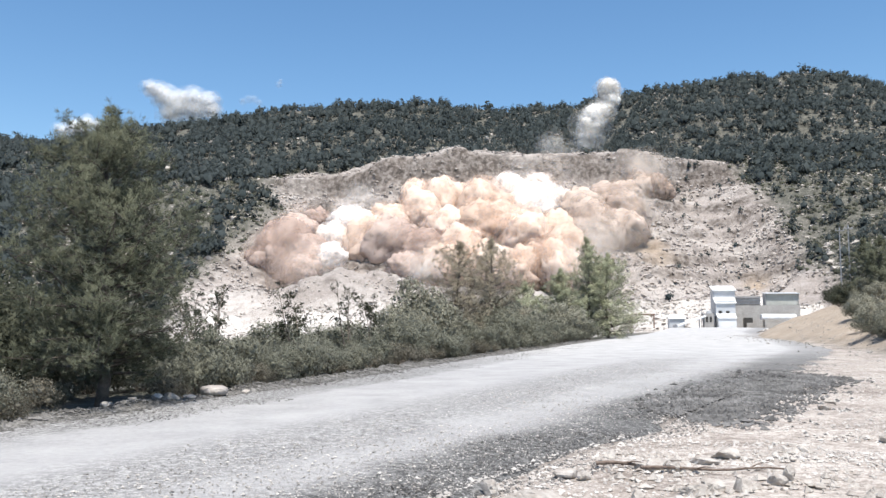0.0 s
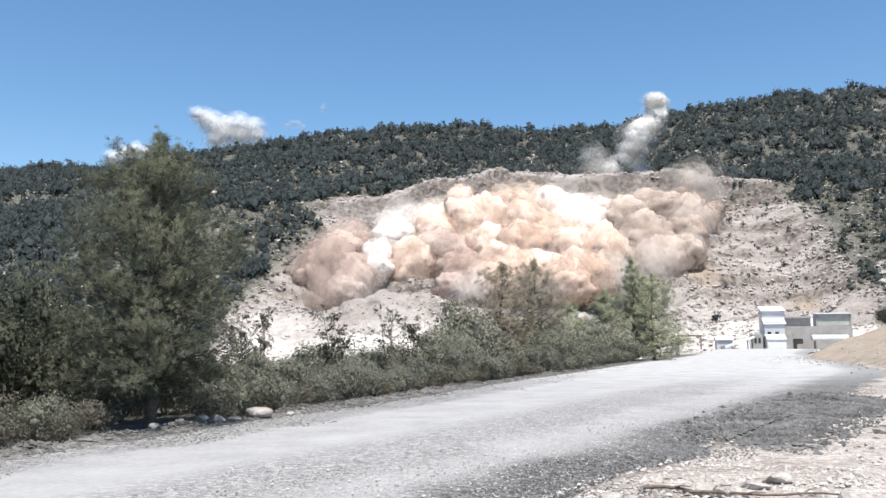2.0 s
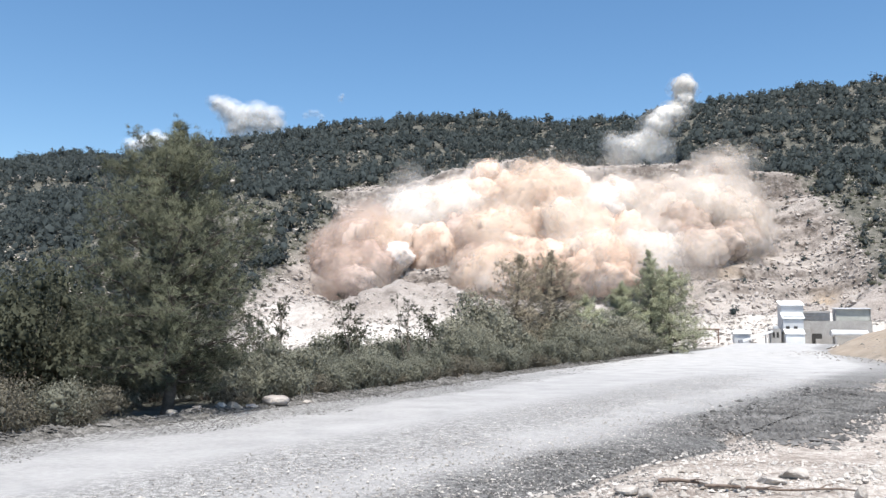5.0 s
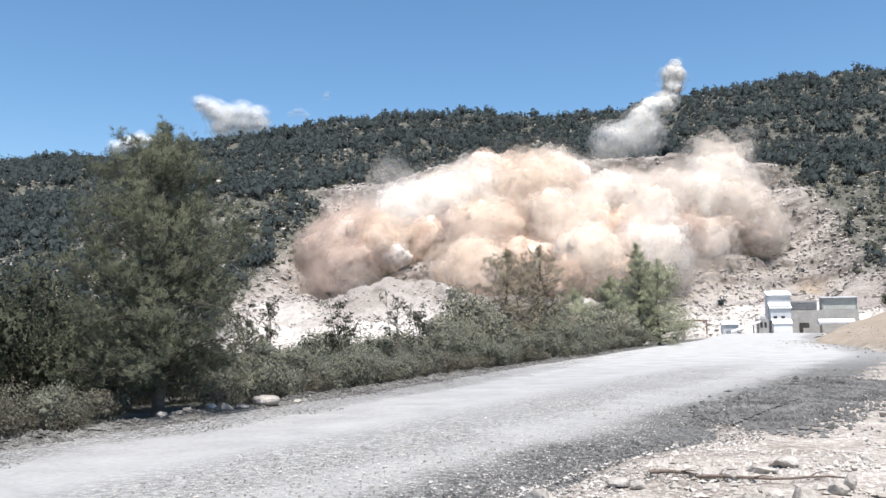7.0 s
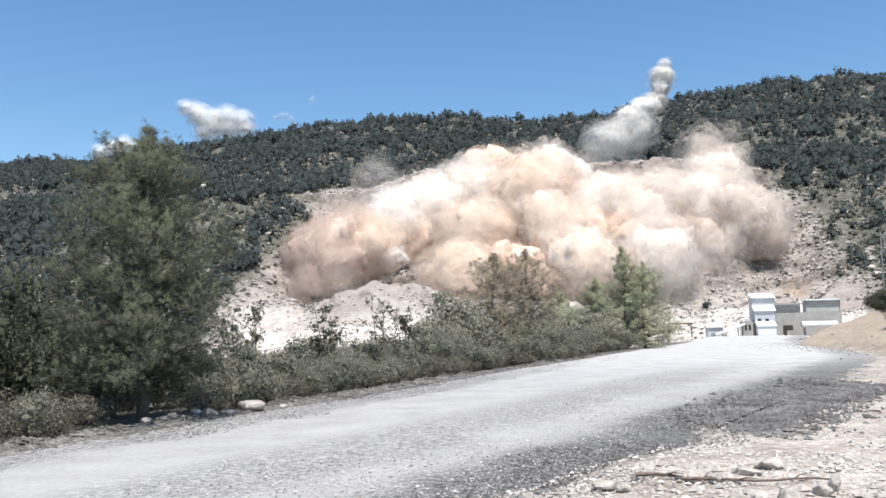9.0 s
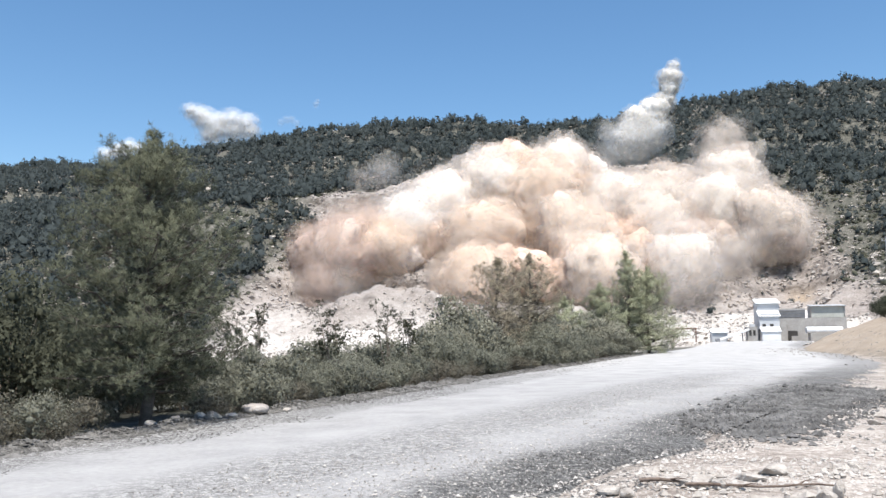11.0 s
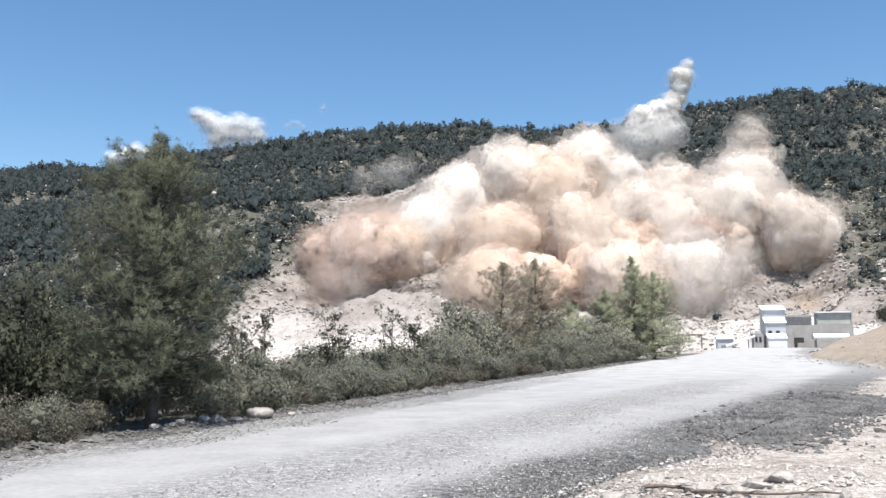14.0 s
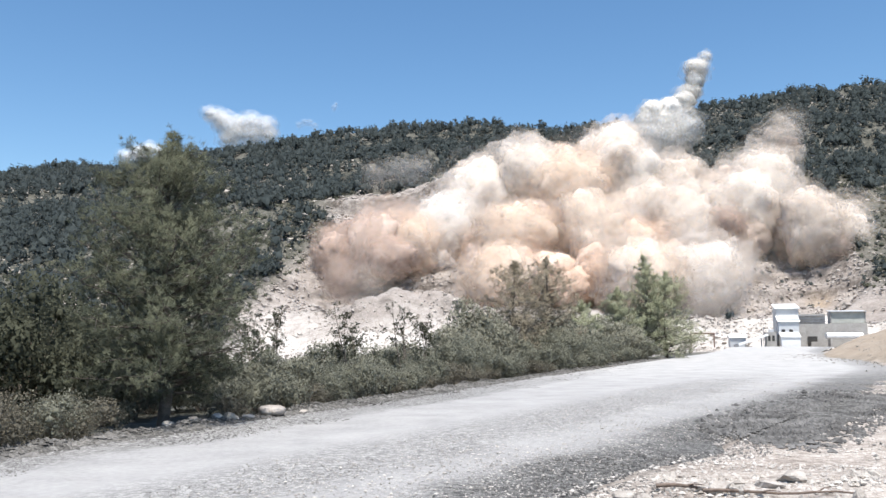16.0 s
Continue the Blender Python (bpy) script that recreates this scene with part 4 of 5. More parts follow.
def fallen_branches():
    for a, b, r0, label in (((2.0, 11.42), (2.95, 11.25), 0.028, "short weathered grey branch lying on gravel"),
                            ((2.5, 11.05), (4.3, 10.92), 0.022, "long thin reddish branch lying on gravel")):
        k = np.linspace(0, 1, 9)[:, None]
        p = np.array([*a, 0]) * (1 - k) + np.array([*b, 0]) * k
        p[:, 2] = land(p[:, 0], p[:, 1]) + 0.06 + 0.006 * np.sin(k[:, 0] * 9)
        p[:, 1] += 0.008 * np.sin(k[:, 0] * 7)
        thing = empty("fallen_branch", pose(*p[0]), label, "branch", "branches on the ground")
        v, f = tube(p - p[0], np.linspace(r0, r0 * 0.5, 9), 7)
        solid("stem", mesh_of("stem", v, f, BRANCH, True), thing)
        for q in (3, 6):
            tip = p[q] - p[0] + np.array([0.22, -0.12 if q == 3 else 0.16, 0.03])
            v, f = tube([p[q] - p[0], (p[q] - p[0] + tip) / 2 + [0, 0, 0.02], tip], [r0 * 0.5, r0 * 0.35, r0 * 0.15], 5)
            solid("twig", mesh_of("twig", v, f, BRANCH, True), thing)


# ---- the crushing plant ----
def plant():
    z0 = 0.55

    def slab(bm, w, d, t, at, pitch):
        return box(bm, (w, d, t), at, 0.02, Matrix.Rotation(radians(pitch), 4, "X"))
    tower = empty("crusher_tower", pose(75.2, 232, z0, 0, 0, -8), "tall white sheet-metal crusher tower with stepped roofs", "industrial building")
    part("upper_wall", box(bmesh.new(), (5.6, 5.0, 6.2), (0.6, 1.5, 7.2), 0.03), GREY_METAL, tower)
    part("upper_roof", slab(bmesh.new(), 6.2, 5.8, 0.14, (0.6, 1.3, 10.75), 14), WHITE_METAL, tower)
    mid_wall = part("middle_wall", box(bmesh.new(), (5.0, 3.0, 4.1), (0.4, -2.2, 5.2), 0.03), GREY_METAL, tower)
    part("middle_roof", slab(bmesh.new(), 5.5, 3.6, 0.12, (0.4, -2.5, 7.35), 26), WHITE_METAL, tower)
    part("lower_wall", box(bmesh.new(), (4.6, 3.0, 2.9), (0.3, -4.8, 1.5), 0.03), WHITE_METAL, tower)
    part("lower_roof", slab(bmesh.new(), 4.9, 3.4, 0.12, (0.3, -5.0, 3.25), 24), WHITE_METAL, tower)
    part("base_wall", box(bmesh.new(), (5.4, 5.2, 4.1), (0.6, 1.4, 2.05), 0.03), CONCRETE, tower)
    part("side_bin", box(bmesh.new(), (1.6, 3.0, 5.4), (4.2, 0.4, 2.7), 0.04), CONCRETE, tower)
    for x in (-1.0, 0.9):
        part("doorway", box(bmesh.new(), (0.9, 0.12, 1.3), (x, -3.72, 3.95), 0.02), DARK, mid_wall)
    silo = empty("control_cabin", pose(70.4, 228.5, z0, 0, 0, -8), "narrow pale cabin with small windows beside the crusher", "industrial building")
    cabin_wall = part("wall", box(bmesh.new(), (2.6, 2.4, 3.9), (0, 0, 1.95), 0.04), CONCRETE, silo)
    part("roof", box(bmesh.new(), (1.2, 1.4, 0.7), (0.2, 0, 4.25), 0.05), GREY_METAL, silo)
    part("window", box(bmesh.new(), (0.6, 0.1, 1.4), (-0.5, -1.2, 2.3), 0.02), DARK, cabin_wall)
    part("window", box(bmesh.new(), (0.6, 0.1, 1.4), (0.5, -1.2, 2.3), 0.02), DARK, cabin_wall)
    part("mast", rod(bmesh.new(), (-1.7, 0, 0), (-1.7, 0, 5.2), 0.09), STEEL, silo)
    shed = empty("small_shed", pose(62.8, 232, z0, 0, 0, -6), "small white shed with a pitched metal roof", "shed")
    part("wall", box(bmesh.new(), (4.0, 3.2, 2.6), (0, 0, 1.3), 0.03), GREY_METAL, shed)
    part("roof", slab(bmesh.new(), 4.6, 2.3, 0.1, (0, -0.95, 3.0), 26), WHITE_METAL, shed)
    part("roof", slab(bmesh.new(), 4.6, 2.3, 0.1, (0, 0.95, 3.0), -26), WHITE_METAL, shed)
    belt = empty("conveyor_belt", pose(61.2, 227.0, z0), "inclined white conveyor belt on steel legs", "conveyor")
    part("boom", box(bmesh.new(), (8.6, 0.9, 0.5), (4.0, 0, 1.8), 0.05, Matrix.Rotation(radians(-19), 4, "Y")), WHITE_METAL, belt)
    part("drum", rod(bmesh.new(), (0.0, -0.6, 0.5), (0.0, 0.6, 0.5), 0.5, seg=16), STEEL, belt)
    for x, h in ((2.4, 1.1), (6.4, 2.4)):
        part("leg", rod(bmesh.new(), (x, -0.3, 0), (x, -0.3, h), 0.09), STEEL, belt)
        part("leg", rod(bmesh.new(), (x, 0.3, 0), (x, 0.3, h), 0.09), STEEL, belt)
    wall = empty("retaining_wall", pose(88.0, 236, z0, 0, 0, -8), "stepped grey concrete loading wall of the crusher", "wall")
    face = part("wall", box(bmesh.new(), (18.0, 4.0, 6.2), (0.6, 2, 3.1), 0.06), CONCRETE, wall)
    part("parapet", box(bmesh.new(), (7.4, 0.5, 2.6), (-4.5, 0.4, 7.5), 0.05), CONCRETE, wall)
    for z in (6.7, 7.5, 8.3):
        part("rail", box(bmesh.new(), (7.6, 0.3, 0.2), (-4.5, 0.05, z), 0.02), STEEL, wall)
    part("gateway", box(bmesh.new(), (2.4, 0.3, 2.8), (-4.2, -0.1, 1.4), 0.03), DARK, face)
    # dark slab on the face, painted as the shade of the gap by the tower
    part("recess", box(bmesh.new(), (2.0, 0.3, 4.8), (-7.3, -0.12, 2.6), 0.03), DARK, face)
    part("footing", box(bmesh.new(), (8, 1.2, 1.4), (-0.8, -0.7, 0.7), 0.06), CONCRETE, wall)
    hut = empty("loading_shed", pose(93.2, 236, z0 + 6.2, 0, 0, -8), "open-fronted grey shed on top of the loading wall", "shed")
    part("back_wall", box(bmesh.new(), (8.6, 0.2, 3.2), (0, 3.6, 1.6), 0.03), CONCRETE, hut)
    part("side_wall", box(bmesh.new(), (0.2, 3.6, 3.2), (-4.3, 1.8, 1.6), 0.03), CONCRETE, hut)
    part("side_wall", box(bmesh.new(), (0.2, 3.6, 3.2), (4.3, 1.8, 1.6), 0.03), CONCRETE, hut)
    part("front_panel", box(bmesh.new(), (8.3, 0.15, 2.95), (0, 0.3, 1.55), 0.03), PANEL, hut)
    part("roof", slab(bmesh.new(), 9.2, 4.6, 0.14, (0, 1.8, 3.4), 5), GREY_METAL, hut)
    tank = empty("storage_tank", pose(89.6, 230, z0), "long white horizontal storage tank on cradles", "tank")
    part("shell", rod(bmesh.new(), (-4.6, 0, 2.9), (4.6, 0, 2.9), 0.85, seg=20), WHITE_METAL, tank)
    for x in (-3.6, 3.6):
        part("cradle", box(bmesh.new(), (0.5, 1.8, 2.3), (x, 0, 1.15), 0.04), CONCRETE, tank)
    gate = empty("timber_frame", pose(53.0, 228, z0), "weathered timber frame with a cross beam", "frame")
    part("beam", box(bmesh.new(), (6.4, 0.3, 0.4), (0, 0, 3.6), 0.04), RUST, gate)
    for x in (-2.9, 2.9):
        part("post", rod(bmesh.new(), (x, 0, 0), (x, 0, 3.5), 0.16), RUST, gate)
        part("brace", rod(bmesh.new(), (x, 0, 2.5), (x * 0.62, 0, 3.45), 0.09), RUST, gate)
    for x, y in ((59.0, 127), (60.6, 127.6)):
        pole = empty("utility_pole", pose(x, y, float(land(x, y)) - 0.1), "slender grey power line pole on the bank", "pole", "power line poles")
        part("shaft", rod(bmesh.new(), (0, 0, 0), (0, 0, 11.2), 0.12, 0.07, 10), STEEL, pole)
        arm = part("crossarm", box(bmesh.new(), (1.3, 0.1, 0.12), (0, -0.1, 10.6), 0.01), STEEL, pole)
        for q in (-0.55, 0, 0.55):
            part("insulator", rod(bmesh.new(), (q, -0.1, 10.66), (q, -0.1, 10.92), 0.05, 0.03), GREY_METAL, arm)


# ---- dust, smoke, clouds ----
def puff_mesh(seed, material, core=1.0, layers=((0.97, 1.0, 4), (1.03, 0.5, 3), (1.09, 0.3, 3), (1.18, 0.14, 3)), lump=1.0):
    """A billow of unit radius: a knobbly body inside thinner, fainter layers."""
    parts, dens, off = [], [], Vector((seed * 7.3, seed * 3.1, seed * 5.7))
    for depth, (scale, d, sub) in enumerate(layers):
        v, f = ICO[sub]
        off = off + Vector((0.22, 0.13, 0.3)) * min(depth, 3)
        out = np.empty_like(v)
        for i, p in enumerate(v):
            q = Vector(p)
            a = noise.noise(q * 1.3 + off)
            b = abs(noise.noise(q * 2.6 + off))
            c = abs(noise.noise(q * 5.5 + off)) if sub > 3 else 0.1
            g = abs(noise.noise(q * 11.0 + off)) if sub > 3 else 0.1
            out[i] = p * scale * (0.86 + lump * (0.32 * a + 0.32 * b + 0.20 * c + 0.10 * g))
        parts.append((out, f))
        dens.append(np.full(len(v), d * core))
    # added sliver triangles tie the layers into one connected body
    tie, start = [], 0
    for k in range(len(parts) - 1):
        tie.append([start, start + 1, start + len(parts[k][0])])
        start += len(parts[k][0])
    v, f = join(parts)
    f = np.concatenate([f, np.array(tie)])
    return mesh_of("puff", v, f, material, True, {"dens": np.concatenate(dens)})


BILLOWS = {}


def billow(kind, seed):
    mats = {"brown": DUST_BROWN, "tan": DUST_TAN, "pale": DUST_PALE, "grey": DUST_GREY, "smoke": SMOKE}
    veil = kind.startswith("veil")
    base = kind.split("_")[-1]
    if "_" in kind:
        mats = {"brown": THIN_BROWN, "tan": THIN_TAN, "pale": THIN_PALE, "grey": THIN_GREY, "smoke": SMOKE}
    key = (kind, seed % 4)
    if key not in BILLOWS:
        if kind.startswith("haze"):
            BILLOWS[key] = puff_mesh(seed % 4 + 17, mats[base], 1.0, ((0.5, 0.1, 3), (0.75, 0.08, 3), (1.0, 0.06, 3), (1.25, 0.04, 3), (1.5, 0.02, 3)), 1.6)
        elif veil:
            BILLOWS[key] = puff_mesh(seed % 4 + 11, mats[base], 1.0, ((0.6, 0.34, 3), (0.8, 0.3, 3), (1.0, 0.24, 3), (1.2, 0.16, 3), (1.4, 0.09, 3)), 1.2)
        elif kind.startswith("soft"):
            BILLOWS[key] = puff_mesh(seed % 4 + 5, mats[base], 1.0, ((0.84, 1.0, 4), (0.9, 0.52, 4), (0.96, 0.4, 4), (1.03, 0.27, 4), (1.11, 0.16, 4), (1.2, 0.08, 3), (1.3, 0.03, 3)), 1.3)
        else:
            BILLOWS[key] = puff_mesh(seed % 4 + 1, mats[base])
    return BILLOWS[key]


PX = 1518.0
TIMES = (0.0, 3.5, 7.5, 12.0, 16.0)


def spot(px, py, t, depth=None, front=0.0):
    """The place seen in a given direction at time t: at a depth, or before the face of the quarry by front metres."""
    k = [row[0] for row in PATH].index(t)
    m = pose(0, 0, 0, 90 + PATH[k][2], PATH[k][3], PATH[k][1])
    d = m.to_3x3() @ Vector(((px - 784) / PX, (441 - py) / PX, -1))
    if depth is None:
        depth = min(max(385 + (d.z / d.y - 0.031) * 800, 350), 486) - front
    return Vector((0, 0, EYE_H)) + d * (depth / d.y)


def cloud_of(name, label, category, rows, depth, parent_at):
    """rows: kind, radius, metres before the face, metres deep in the slope at first, then the way across and up at each time."""
    thing = empty(name, pose(*parent_at), label, category)
    moves = []
    for k, (kind, r, front, deep, way) in enumerate(rows):
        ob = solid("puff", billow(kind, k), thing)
        soft = kind.startswith("soft") and not depth
        s = r / PX * (depth or 425) * (1.13 if soft else 1.0)
        ease = (0, 0, 4, 5, 6) if soft else (0, 0, -1, -4, -8) if "_" not in kind else (0,) * 5
        ob.scale = (s * (1.0 + 0.2 * math.sin(k * 2.1)), s, s * (0.96 + 0.15 * math.cos(k * 1.7)))
        rnd = np.random.default_rng(k + 50)
        spin0, spin1 = rnd.random(3) * 360, rnd.normal(size=3) * 22
        keys = []
        for j, t in enumerate(TIMES):
            back = deep * (1, 0.42, 0, 0, 0)[j]
            p = spot(way[2 * j], way[2 * j + 1], t, depth, front - back + ease[j]) - Vector(parent_at)
            p.y += back if depth else 0
            keys.append((t, pose(*p, *(spin0 + spin1 * (t / 16.0) ** 0.6))))
        moves.append((ob, keys))
    return moves


